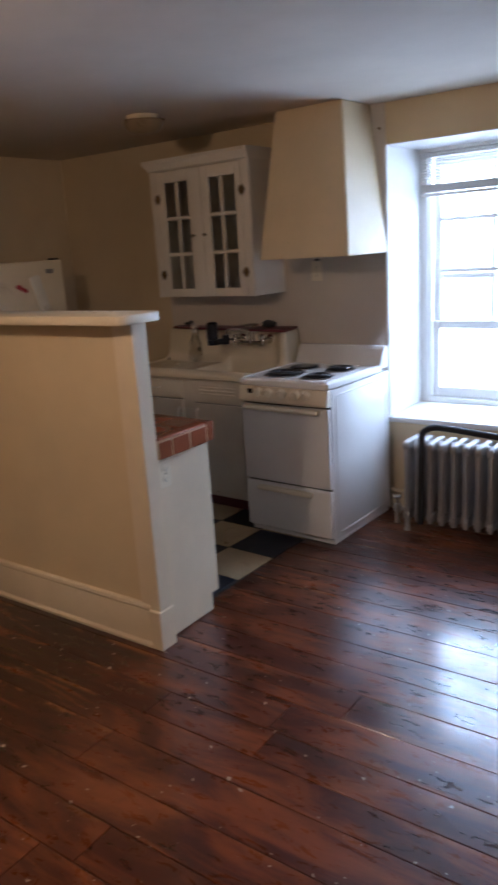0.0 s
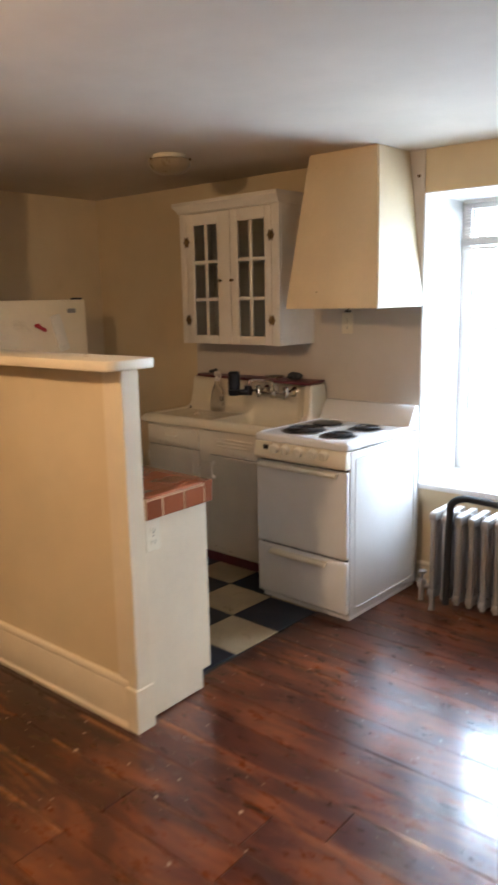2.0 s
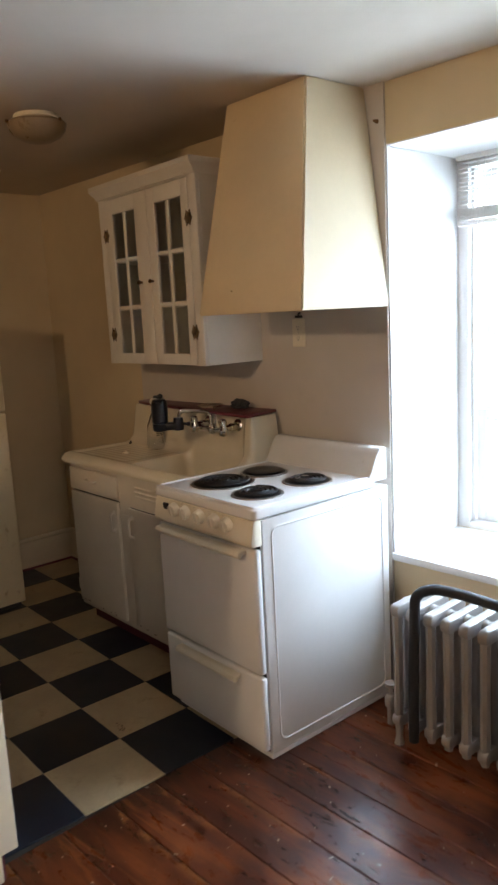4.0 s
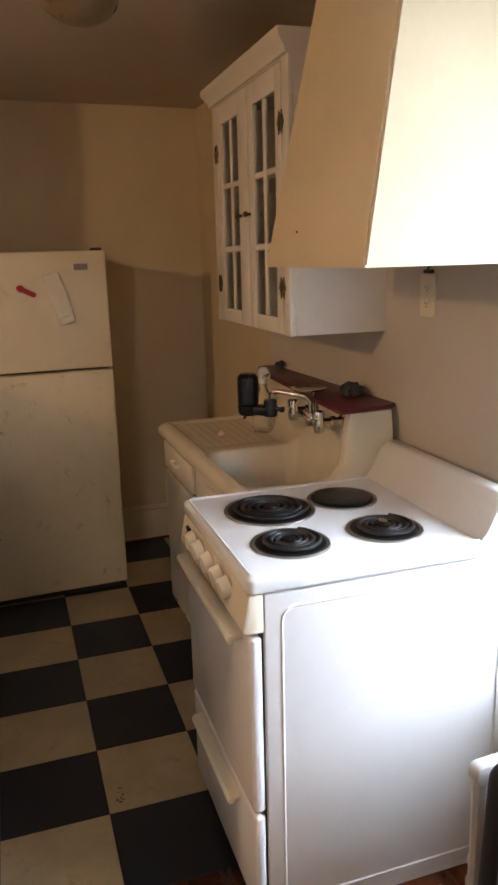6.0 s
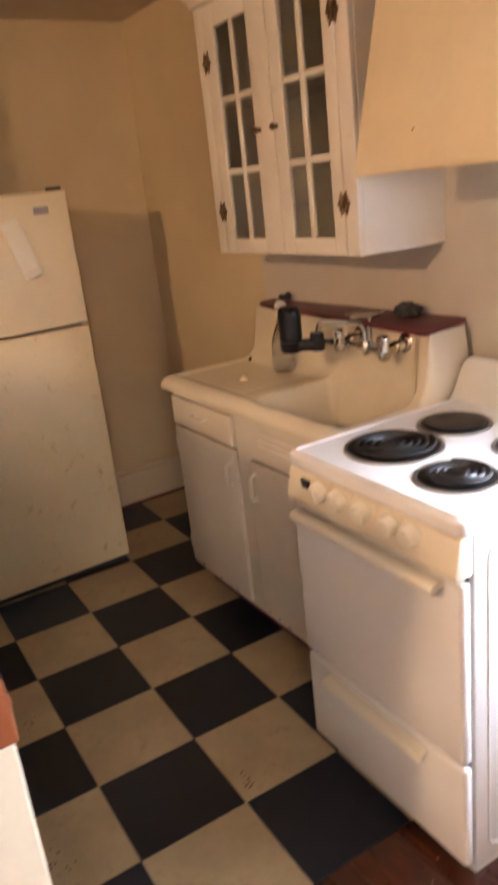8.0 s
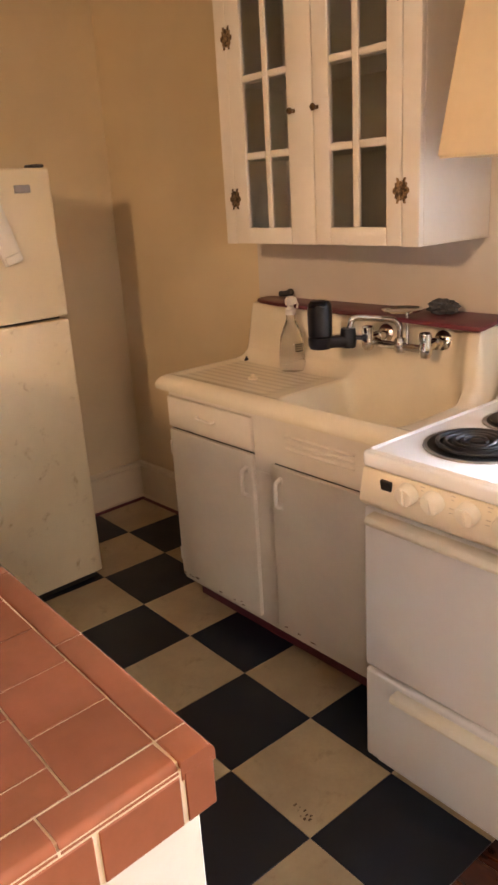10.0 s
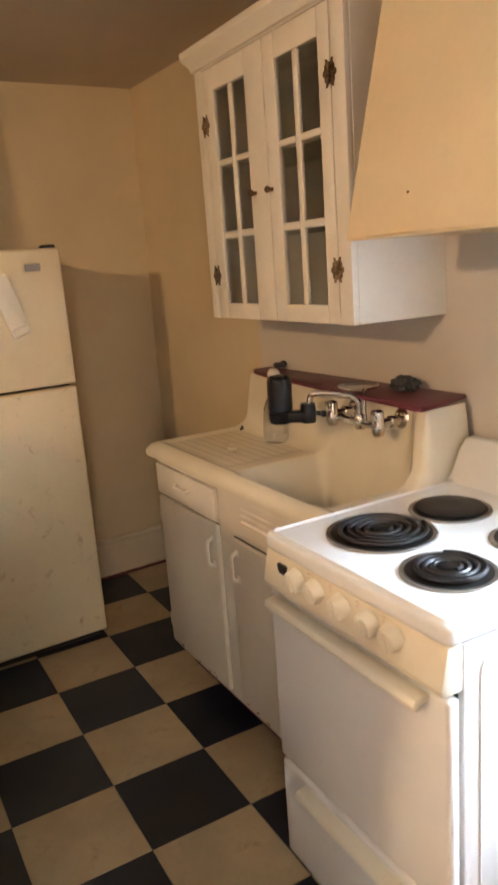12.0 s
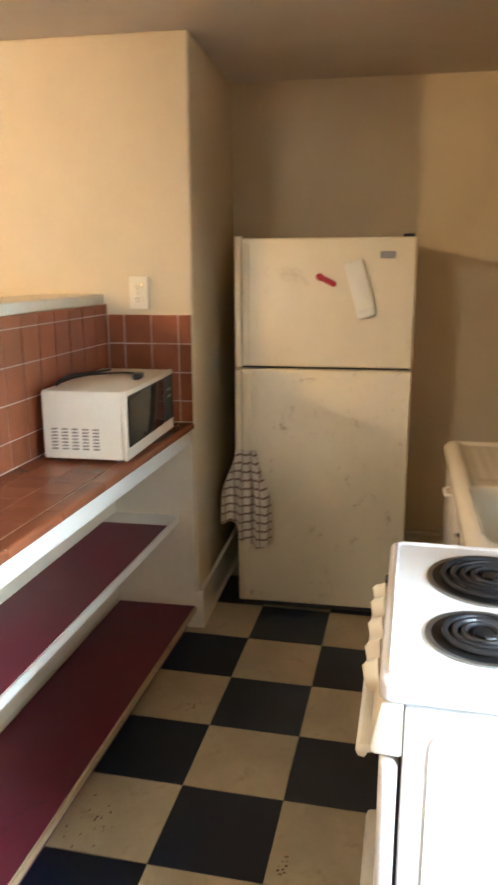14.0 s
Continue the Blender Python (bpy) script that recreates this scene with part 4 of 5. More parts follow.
bottle = thing("spray_bottle", (-3.125, 3.63, 0.866), "empty clear plastic spray bottle with a white trigger", "bottle")
bm = B()
lathe(bm, [(0.0, 0.001), (0.038, 0.0), (0.040, 0.008), (0.038, 0.085), (0.034, 0.12), (0.019, 0.165), (0.0135, 0.178), (0.0135, 0.195), (0.0, 0.196)], (-3.125, 3.632, 0.862), "z", 26)
part("body", bm, M_BOTTLE, bottle)
bm = B()
lathe(bm, [(0.0162, 0.194), (0.0162, 0.212), (0.011, 0.216), (0.010, 0.226), (0, 0.227)], (-3.125, 3.632, 0.862), "z", 16)
part("collar", bm, M_BLIND, bottle, "white screw collar")
bm = B()
prism(bm, [(-3.139, 1.088), (-3.141, 1.108), (-3.132, 1.120), (-3.112, 1.118), (-3.104, 1.106), (-3.110, 1.090)], 3.622, 3.642, "y", 0.004, 2)
tube(bm, bend([(-3.108, 3.632, 1.104), (-3.100, 3.632, 1.092), (-3.103, 3.632, 1.074)], 0.01), 0.0032, 6)
part("trigger", bm, M_BLIND, bottle, "white spray trigger")
bm = B()
for k, (w, z) in enumerate(((0.030, 0.955), (0.022, 0.948), (0.034, 0.940), (0.018, 0.932))):
    a0 = -100
    rr = 0.0375
    n = 4
    for i in range(n):
        a, b = radians(a0 + 12 * i), radians(a0 + 12 * (i + 1))
        p = [bm.verts.new((-3.125 + rr * math.cos(q) * 1.01, 3.632 + rr * math.sin(q) * 1.01, zz)) for q, zz in ((a, z), (b, z), (b, z + 0.004), (a, z + 0.004))]
        bm.faces.new(p)
part("label_print", bm, M_BLACK, bottle, "faint dark printed lines")
bottle.location = (-3.088, 3.628, 0.884)
bottle.scale = (1.12, 1.12, 0.98)
bottle.rotation_euler.z = radians(70)

ledge = thing("sink_shelf", (-2.9, 3.75, 1.085), "maroon painted board lying along the sink back", "shelf")
bm = B()
prism(bm, [(-3.345, KB), (-3.352, 3.738), (-3.338, 3.708), (-3.300, 3.690), (-3.200, 3.668), (-2.372, 3.578), (-2.350, 3.584), (-2.348, 3.610), (-2.384, KB)], 1.0855, 1.099, "z", 0.004, 2)
part("board", bm, M_MAROON, ledge)
wool = thing("steel_wool_pad", (-2.560, 3.73, 1.10), "grey matted steel wool scouring pad", "scouring pad")
bm = B()
bmesh.ops.create_icosphere(bm, subdivisions=4, radius=1.0)
for v in bm.verts:
    n = 1 + 0.35 * noise.noise(v.co * 2.5) + 0.18 * noise.noise(v.co * 9)
    v.co = Vector((v.co.x * 0.046 * n, v.co.y * 0.034 * n, max(-0.8, v.co.z) * 0.024 * n))
turn(bm, pose(-2.560, 3.730, 1.116))
part("pad", bm, M_SCRUB, wool)
plug = thing("sink_plug", (-3.24, 3.72, 1.10), "small dark metal tap fitting lying on the shelf", "fitting")
bm = B()
tube(bm, bend([(-3.275, 3.768, 1.112), (-3.25, 3.765, 1.114), (-3.225, 3.765, 1.118)], 0.01), 0.010, 10)
bmesh.ops.create_uvsphere(bm, u_segments=12, v_segments=8, radius=0.014, matrix=pose(-3.222, 3.765, 1.120))
part("body", bm, M_SCRUB, plug)
for x, y, s, nm in ((-3.115, 3.462, 0.016, "drain_stopper"), (-3.345, 3.645, 0.009, "bottle_cap")):
    cap = thing(nm, (x, y, 0.876), "small stained rubber stopper lying on the drainboard" if s > 0.012 else "small dark bottle cap lying on the drainboard", "stopper")
    bm = B()
    lathe(bm, [(0, -0.004), (s, -0.004), (s, 0.004), (s * 0.5, 0.007), (s * 0.4, 0.014), (0, 0.015)], (x, y, 0.879), "z", 16)
    part("body", bm, M_CREAM_PLASTIC if s > 0.012 else M_SEAL, cap)

# ---- sink base cabinet ----
base = thing("sink_cabinet", (-2.87, 3.55, 0), "off-white metal sink cabinet with drawer and two doors", "cabinet")
QF = 3.312
bm = B()
box(bm, -3.395, -2.345, QF, KB, 0.085, 0.640, 0.005, 2)
part("body", bm, M_SINKCAB, base)
part("apron", box(B(), -3.395, -2.345, QF, QF + 0.018, 0.638, 0.832, 0.003, 1), M_SINKCAB, base)
for x0 in (-3.395, -2.363):
    part("side_panel", box(B(), x0, x0 + 0.018, QF + 0.019, KB, 0.638, 0.832, 0.003, 1), M_SINKCAB, base)
bm = B()
box(bm, -3.37, -2.35, QF + 0.055, KB - 0.05, 0.0, 0.085)
part("toe_kick", bm, M_MAROON, base, "maroon recessed toe board")
bm = B()
box(bm, -3.380, -2.940, QF - 0.019, QF - 0.001, 0.704, 0.815, 0.005, 2)
drw = part("drawer", bm, M_SINKCAB, base)
bm = B()
tube(bm, bend([(-3.205, QF - 0.018, 0.768), (-3.20, QF - 0.036, 0.765), (-3.12, QF - 0.036, 0.765), (-3.115, QF - 0.018, 0.768)], 0.012), 0.0055, 8)
part("handle", bm, M_WHITE, drw, "white bow handle")
for x0, x1, hx in ((-3.380, -2.940, -2.968), (-2.852, -2.352, -2.812)):
    bm = B()
    box(bm, x0, x1, QF - 0.019, QF - 0.001, 0.112, 0.694 if x0 < -3 else 0.682, 0.006, 2)
    d = part("door", bm, M_SINKCAB, base)
    # dark strip stands in for the shadow line over each door
    part("gap_shade", box(B(), x0 + 0.004, x1 - 0.004, QF - 0.005, QF - 0.0005, 0.66, (0.694 if x0 < -3 else 0.682) + 0.0012), M_SEAL, base, "dark strip painting the shadow in the gap above the door")
    bm = B()
    tube(bm, bend([(hx, QF - 0.018, 0.645), (hx, QF - 0.040, 0.638), (hx, QF - 0.040, 0.560), (hx, QF - 0.018, 0.553)], 0.015), 0.0062, 8)
    box(bm, hx - 0.009, hx + 0.009, QF - 0.022, QF - 0.018, 0.545, 0.568, 0.002)
    box(bm, hx - 0.009, hx + 0.009, QF - 0.022, QF - 0.018, 0.630, 0.653, 0.002)
    part("handle", bm, M_WHITE, d, "white bow handle")
    if x0 < -3:
        for z in (0.62, 0.20):
            bm = B()
            tube(bm, [(x0 - 0.002, QF - 0.016, z - 0.025), (x0 - 0.002, QF - 0.016, z + 0.025)], 0.004, 8)
            part("hinge", bm, M_WHITE, d)
rnd = random.Random(8)
for k in range(15):      # rust along the lower edges of the doors
    x = rnd.choice((rnd.uniform(-3.37, -3.28), rnd.uniform(-3.16, -2.95), rnd.uniform(-2.84, -2.60)))
    w, h = rnd.uniform(0.003, 0.013), rnd.uniform(0.0012, 0.0032)
    z = 0.121 + rnd.uniform(0, 0.012)
    part("rust_chip", prism(B(), [(x - w, z), (x - w * 0.3, z - h * 0.6), (x + w, z - h * 0.3), (x + w * 0.5, z + h), (x - w * 0.5, z + h * 0.5)], QF - 0.0202, QF - 0.0188, "y"), M_RUST, base, "rusty chip in the paint")
for z in (0.780, 0.760, 0.740):
    bm = B()
    prism(bm, [(QF - 0.0008, z - 0.006), (QF - 0.005, z - 0.001), (QF - 0.005, z + 0.001), (QF - 0.0008, z + 0.006)], -2.80, -2.53, "x")
    part("louvre_rib", bm, M_SINKCAB, base)

for ob in (sink, base):
    ob.rotation_euler.z = radians(-1.6)      # set slightly askew
    ob.location.y -= 0.012

# ---- fridge ----
RX, RY0, RY1, RZ = -3.782, 2.468, 3.176, 1.592
fridge = thing("refrigerator", (-4.08, 2.82, 0), "off-white top-freezer refrigerator with grimy lower door", "refrigerator")
bm = B()
box(bm, -4.355, RX - 0.062, RY0 + 0.006, RY1 - 0.006, 0.03, RZ - 0.012, 0.006, 2)
part("body", bm, M_FRIDGE, fridge)
bm = B()
box(bm, RX - 0.064, RX - 0.052, RY0 + 0.012, RY1 - 0.012, 0.06, RZ - 0.018)
part("behind_door_block", bm, M_SEAL, fridge, "dark rubber door gasket")
for nm, z0, z1 in (("freezer_door", 1.082, RZ), ("lower_door", 0.036, 1.072)):
    bm = B()
    box(bm, RX - 0.052, RX, RY0, RY1, z0, z1, 0.010, 3)
    d = part(nm, bm, M_FRIDGE_DOOR if nm == "lower_door" else M_FRIDGE, fridge)
    bm = B()
    a, b = (z0 + 0.0, z1 + 0.008) if nm == "freezer_door" else (0.55, z1 - 0.004)
    prism(bm, rounded(RX - 0.002, RX + 0.026, RY0 - 0.004, RY0 + 0.024, 0.008, 4), a, b, "z", 0.003, 1)
    prism(bm, [(RX - 0.001, RY0 + 0.026), (RX + 0.008, RY0 + 0.026), (RX + 0.004, RY0 + 0.048), (RX - 0.001, RY0 + 0.052)], z0 + 0.02, z1 - 0.02, "z")
    part("handle", bm, M_FRIDGE, d, "full-height moulded edge handle")
bm = B()
box(bm, RX - 0.05, RX - 0.022, RY0 + 0.02, RY1 - 0.02, 0.008, 0.034, 0.003)
part("kick_grille", bm, M_SEAL, fridge, "dark kick grille")
for y in (RY0 + 0.06, RY1 - 0.06):
    for x in (RX - 0.12, -4.28):
        bm = lathe(B(), [(0, 0), (0.02, 0), (0.02, 0.02), (0.012, 0.035), (0, 0.036)], (x, y, 0), "z", 12)
        part("foot", bm, M_SEAL, fridge)
bm = B()
box(bm, RX - 0.075, RX - 0.012, RY1 - 0.055, RY1 - 0.012, RZ - 0.001, RZ + 0.012, 0.004, 2)
part("hinge_cover", bm, M_SEAL, fridge, "dark top hinge cover")
bm = B()
box(bm, RX - 0.001, RX + 0.003, 3.036, 3.094, 1.512, 1.538, 0.001, 1)
badge = part("badge", bm, M_GREYBADGE, fridge, "small grey maker's badge")
magnet = thing("magnet_clip", (RX, 2.83, 1.43), "red plastic magnet clip on the freezer door", "magnet")
bm = B()
prism(bm, rounded(-0.043, 0.043, -0.011, 0.011, 0.010, 4), 0.0, 0.014, "z", 0.003, 2)
prism(bm, rounded(-0.040, -0.010, -0.014, 0.014, 0.012, 4), 0.012, 0.020, "z", 0.003, 1)
turn(bm, pose(RX + 0.001, 2.828, 1.429) @ Matrix(((0, 0, 1, 0), (1, 0, 0, 0), (0, 1, 0, 0), (0, 0, 0, 1))) @ pose(0, 0, 0, 0, 0, -27))
part("clip", bm, M_RED, magnet)
pad = thing("note_holder", (RX, 2.96, 1.40), "off-white plastic note holder hung askew on the freezer", "note holder")
bm = B()
prism(bm, rounded(-0.036, 0.036, -0.112, 0.112, 0.010, 4), 0.0, 0.016, "z", 0.003, 2)
FACE = Matrix(((0, 0, 1, 0), (1, 0, 0, 0), (0, 1, 0, 0), (0, 0, 0, 1)))
turn(bm, pose(RX + 0.001, 2.962, 1.393) @ FACE @ pose(0, 0, 0, 0, 0, 16))
part("plate", bm, M_HANDLE, pad)
bm = B()
prism(bm, rounded(-0.030, 0.030, -0.109, -0.080, 0.006, 4), 0.015, 0.024, "z", 0.003, 2)
turn(bm, pose(RX + 0.001, 2.962, 1.393) @ FACE @ pose(0, 0, 0, 0, 0, 16))
part("lip", bm, M_HANDLE, pad)
towel = thing("tea_towel", (RX + 0.03, 2.50, 0.72), "checked white and brown tea towel hung on the fridge handle", "towel")
bm = B()
NU, NV = 46, 40
rows = []
for j in range(NV + 1):
    v = j / NV
    z = 0.735 - 0.40 * v
    row = []
    for i in range(NU + 1):
        u = i / NU
        width = 0.085 + 0.125 * sstep(0.0, 0.65, v)
        y = 2.512 + (u - 0.5) * width
        x = RX + 0.040 + 0.020 * math.sin(u * 15.5 + 0.6 + 1.2 * v) * (0.45 + 0.55 * v) + 0.008 * math.sin(u * 37)
        zz = z + 0.030 * math.sin(u * 5 + 1.0) * v - (0.05 * (u < 0.33) * -v)
        row.append(bm.verts.new((x, y, zz)))
    rows.append(row)
fs = [bm.faces.new((rows[j][i], rows[j][i + 1], rows[j + 1][i + 1], rows[j + 1][i])) for j in range(NV) for i in range(NU)]
bmesh.ops.recalc_face_normals(bm, faces=fs)
bmesh.ops.solidify(bm, geom=fs, thickness=0.0025)
part("cloth", bm, M_CLOTH, towel)

# ---- counter with open shelves ----
counter = thing("tiled_counter", (-2.7, 2.12, 0), "terracotta tiled counter on open painted shelves", "counter")
CT = 0.876


def front_y(x):
    """The counter's front edge runs slightly askew."""
    return 2.250 + 0.086 * (-1.88 - x) / 1.69


def askew(bm, x0, x1, back, off, z0, z1, bev=0.0):
    prism(bm, [(x0, back_y(x0) + back), (x1, back_y(x1) + back), (x1, front_y(x1) + off), (x0, front_y(x0) + off)], z0, z1, "z", bev)
    return bm


bm = askew(B(), PIER + 0.0, -1.892, 0.0005, -0.012, 0.800, CT - 0.010, 0.003)
part("slab", bm, M_WHITE, counter, "white painted counter edge")
bm = askew(B(), PIER + 0.0, -1.885, 0.0005, -0.008, CT - 0.010, CT + 0.0060)
part("grout_bed", bm, M_GROUT, counter, "sandy grout")
bm = askew(B(), PIER + 0.018, -1.935, 0.012, -0.068, 0.468, 0.498)
part("upper_shelf", bm, M_WHITE, counter)
bm = askew(B(), PIER + 0.150, -1.955, 0.014, -0.074, 0.4982, 0.5005)
part("upper_lining", bm, M_MAROON_VINYL, counter, "dark maroon shelf lining")
bm = askew(B(), PIER + 0.018, -1.935, 0.012, -0.004, 0.078, 0.100)
part("lower_shelf", bm, M_RAW, counter, "worn raw wooden edge")
bm = askew(B(), PIER + 0.020, -1.940, 0.014, -0.012, 0.1002, 0.103)
part("lower_lining", bm, M_MAROON_VINYL, counter, "dark maroon shelf lining")
bm = B()
prism(bm, [(PIER + 0.018, front_y(PIER) - 0.045), (-1.93, front_y(-1.93) - 0.045), (-1.93, front_y(-1.93) - 0.06), (PIER + 0.018, front_y(PIER) - 0.06)], 0, 0.078, "z")
part("kick_board", bm, M_MAROON, counter)
bm = B()   # end panel with a toe notch
prism(bm, [(1.900, 0.004), (2.196, 0.004), (2.196, 0.085), (front_y(-1.93) - 0.008, 0.085), (front_y(-1.93) - 0.008, 0.800), (1.900, 0.800)], -1.9335, -1.915, "x", 0.003, 1)
part("end_panel", bm, M_TRIM, counter, "cream painted end panel with chipped foot")
bm = B()
box(bm, PIER + 0.001, PIER + 0.018, 1.9855, 2.325, 0.004, 0.800)
part("pier_lining", bm, M_TRIM, counter)
bm = prism(B(), [(PIER + 0.018, back_y(PIER) + 0.0005), (-1.936, back_y(-1.936) + 0.0005), (-1.936, back_y(-1.936) + 0.010), (PIER + 0.018, back_y(PIER) + 0.010)], 0.122, 0.800)
part("back_board", bm, M_TRIM, counter)
bm = B()
prism(bm, [(PIER + 0.018, back_y(PIER) + 0.0105), (-1.936, back_y(-1.936) + 0.0105), (-1.936, back_y(-1.936) + 0.030), (PIER + 0.018, back_y(PIER) + 0.030)], 0.418, 0.467)
box(bm, PIER + 0.0185, PIER + 0.036, back_y(PIER) + 0.032, 2.25, 0.418, 0.467, 0.002)
part("cleat", bm, M_TRIM, counter)
# terracotta pieces: top field, nosing rows, end faces and splash
T, GAP = 0.1085, 0.0034


NOSE = 0.052
x = -1.877
end_x = x - NOSE
tile_z0, tile_z1 = CT - 0.0012, CT + 0.008
# corner and front nosing
def nosing(depth, low):
    """Section of a bullnose piece: out from the back edge, and up."""
    r = 0.012
    arc = [(-0.002 - r + r * math.cos(radians(a)), tile_z1 - r + r * math.sin(radians(a))) for a in range(0, 91, 18)]
    return [(-depth + 0.0015, low), (-0.002, low)] + arc + [(-depth + 0.003, tile_z1), (-depth + 0.0015, tile_z1 - 0.0012)]


def nose_tile(x0, x1):
    bm = prism(B(), nosing(NOSE, CT - 0.016), x0 + GAP / 2, x1 - GAP / 2, "x")
    for v in bm.verts:
        v.co.y += front_y(v.co.x)
    part("tile", bm, M_TERRA, counter)


nose_tile(end_x, x)
k = end_x
while k > PIER + 0.02:
    nose_tile(max(PIER + 0.002, k - 0.259), k)
    k -= 0.259
# end nosing pieces and end faces
for a, b in ((1.90, 2.050), (2.050, front_y(x) - NOSE)):
    bm = prism(B(), [(x + p, z) for p, z in nosing(NOSE, tile_z0 - 0.004)], a + GAP / 2, b - GAP / 2, "y")
    part("tile", bm, M_TERRA, counter)
for a, b in ((1.895, 1.978), (1.978, 2.090), (2.090, 2.200), (2.200, front_y(x) - 0.002)):
    bm = box(B(), -1.888, x - 0.001, a + GAP / 2, b - GAP / 2, 0.798, tile_z1 - 0.0145, 0.003, 1)
    part("tile", bm, M_TERRA, counter)
bm = box(B(), -1.8885, x - 0.0024, 1.895, front_y(x) - 0.006, 0.800, tile_z1 - 0.008)
part("end_grout", bm, M_GROUT, counter, "sandy grout")
# field, staggered rows
for r in range(3):
    off = 0.5 * T * (r % 2)
    k = end_x + off
    while k > PIER:
        a, b = max(PIER + 0.002, k - T), min(k, end_x)
        if b - a > 0.012:
            y1 = front_y((a + b) / 2) - NOSE - r * T
            lim = back_y((a + b) / 2) + 0.013
            y0 = max(lim, y1 - T)
            if y1 - y0 > 0.012:
                bm = B()
                s = 0.046
                prism(bm, [(a + GAP / 2, y0 + GAP / 2 + (b - a) / 2 * s), (b - GAP / 2, y0 + GAP / 2 - (b - a) / 2 * s), (b - GAP / 2, y1 - GAP / 2 - (b - a) / 2 * s), (a + GAP / 2, y1 - GAP / 2 + (b - a) / 2 * s)], tile_z0, tile_z1, "z")
                part("tile", bm, M_TERRA, counter)
        k -= T
# splash on the half wall and on the pier
splash = setting("tile_splash", prism(B(), [(PIER + 0.004, back_y(PIER) + 0.0003), (-1.940, back_y(-1.940) + 0.0003), (-1.940, back_y(-1.940) + 0.0098), (PIER + 0.004, back_y(PIER) + 0.0098)], CT + 0.006, BAR_Z - 0.002), M_JOINT, "terracotta tile splash behind the counter", "tile splash")
rows_z = [0.858 + 0.1115 * k for k in range(5)]
for r in range(5):
    z0, z1 = max(rows_z[r], CT + 0.009), rows_z[r + 1] if r < 4 else BAR_Z - 0.001
    k = PIER + 0.012
    while k < -1.945:
        a, b = k, min(k + T, -1.942)
        if b - a > 0.015:
            a, b = a + GAP / 2, b - GAP / 2
            bm = prism(B(), [(a, back_y(a) + 0.003), (b, back_y(b) + 0.003), (b, back_y(b) + 0.0113), (a, back_y(a) + 0.0113)], z0 + GAP / 2, z1 - GAP / 2)
            part("tile", bm, M_TERRA, splash)
        k += T
splash2 = setting("tile_splash", box(B(), PIER, PIER + 0.0098, 1.998, PIER_Y - 0.012, CT + 0.006, 1.302), M_JOINT, "terracotta tile splash on the pier", "tile splash")
for r in range(4):
    z0, z1 = max(rows_z[r], CT + 0.009), rows_z[r + 1]
    for a, b in ((1.998, 2.065), (2.065, 2.173), (2.173, 2.281), (2.281, PIER_Y - 0.006)):
        bm = box(B(), PIER + 0.003, PIER + 0.0113, a + GAP / 2, b - GAP / 2, z0 + GAP / 2, z1 - GAP / 2, 0.0018, 1)
        part("tile", bm, M_TERRA, splash2)

# ---- microwave ----
micro = thing("microwave", (-3.16, 2.16, 0.884), "small beige microwave with a dark glass door", "microwave")
MX0, MX1, MY0, MY1, MZ0, MZ1 = -3.425, -2.905, 2.015, 2.275, 0.896, 1.112
bm = B()
box(bm, MX0, MX1, MY0, MY1, MZ0, MZ1, 0.006, 2)
body = part("body", bm, M_MICRO, micro)
bm = B()
box(bm, MX0 - 0.002, MX1 + 0.002, MY1, MY1 + 0.016, MZ0 - 0.002, MZ1 + 0.002, 0.005, 2)
face = part("front_frame", bm, M_MICRO, micro)
bm = B()
box(bm, MX0 + 0.135, MX1 - 0.012, MY1 + 0.0155, MY1 + 0.021, MZ0 + 0.040, MZ1 - 0.014, 0.004, 2)
part("door_glass", bm, M_SMOKED, face, "dark smoked door glass")
bm = B()
box(bm, MX0 + 0.012, MX0 + 0.125, MY1 + 0.0155, MY1 + 0.020, MZ0 + 0.040, MZ1 - 0.014, 0.003, 2)
keys = part("keypad", bm, M_SEAL, face, "dark control strip")
bm = B()
for z in (1.02, 1.045):
    box(bm, MX0 + 0.045, MX0 + 0.085, MY1 + 0.0195, MY1 + 0.0215, z, z + 0.010, 0.001, 1)
part("key_mark", bm, M_GREYBADGE, keys)
# slots are thin raised tabs; their dark colour paints the shade inside
for c in range(5):
    for r in range(7):
        bm = B()
        y = MY0 + 0.028 + c * 0.034
        z = MZ0 + 0.030 + r * 0.0105
        box(bm, MX1 - 0.0005, MX1 + 0.0012, y, y + 0.021, z, z + 0.0052)
        part("vent_slot", bm, M_SLOT, body, "vent slot with its inner shade painted dark", False)
for px in (MX0 + 0.04, MX1 - 0.04):
    for py in (MY0 + 0.04, MY1 - 0.03):
        bm = B()
        lathe(bm, [(0, 0.0), (0.012, 0), (0.014, 0.014), (0, 0.0145)], (px, py, 0.8838), "z", 12)
        part("foot", bm, M_SEAL, micro)
cord = thing("power_cord", (-3.2, 2.15, MZ1), "black power cord with plug lying on the microwave", "cord")
bm = B()
tube(bm, bend([(-2.98, 2.035, MZ1 + 0.004), (-2.97, 2.05, MZ1 + 0.022), (-3.08, 2.10, MZ1 + 0.026), (-3.24, 2.165, MZ1 + 0.012), (-3.27, 2.20, MZ1 + 0.006), (-3.20, 2.235, MZ1 + 0.006)], 0.05, 8), 0.0040, 8)
wire = part("wire", bm, M_BLACK, cord)
bm = B()
tube(bm, bend([(-3.00, 2.03, MZ1 + 0.004), (-3.10, 2.02, MZ1 + 0.020), (-3.22, 2.04, MZ1 + 0.008), (-3.35, 2.08, MZ1 + 0.005)], 0.05, 8), 0.0040, 8)
part("wire_loop", bm, M_BLACK, cord)
bm = B()
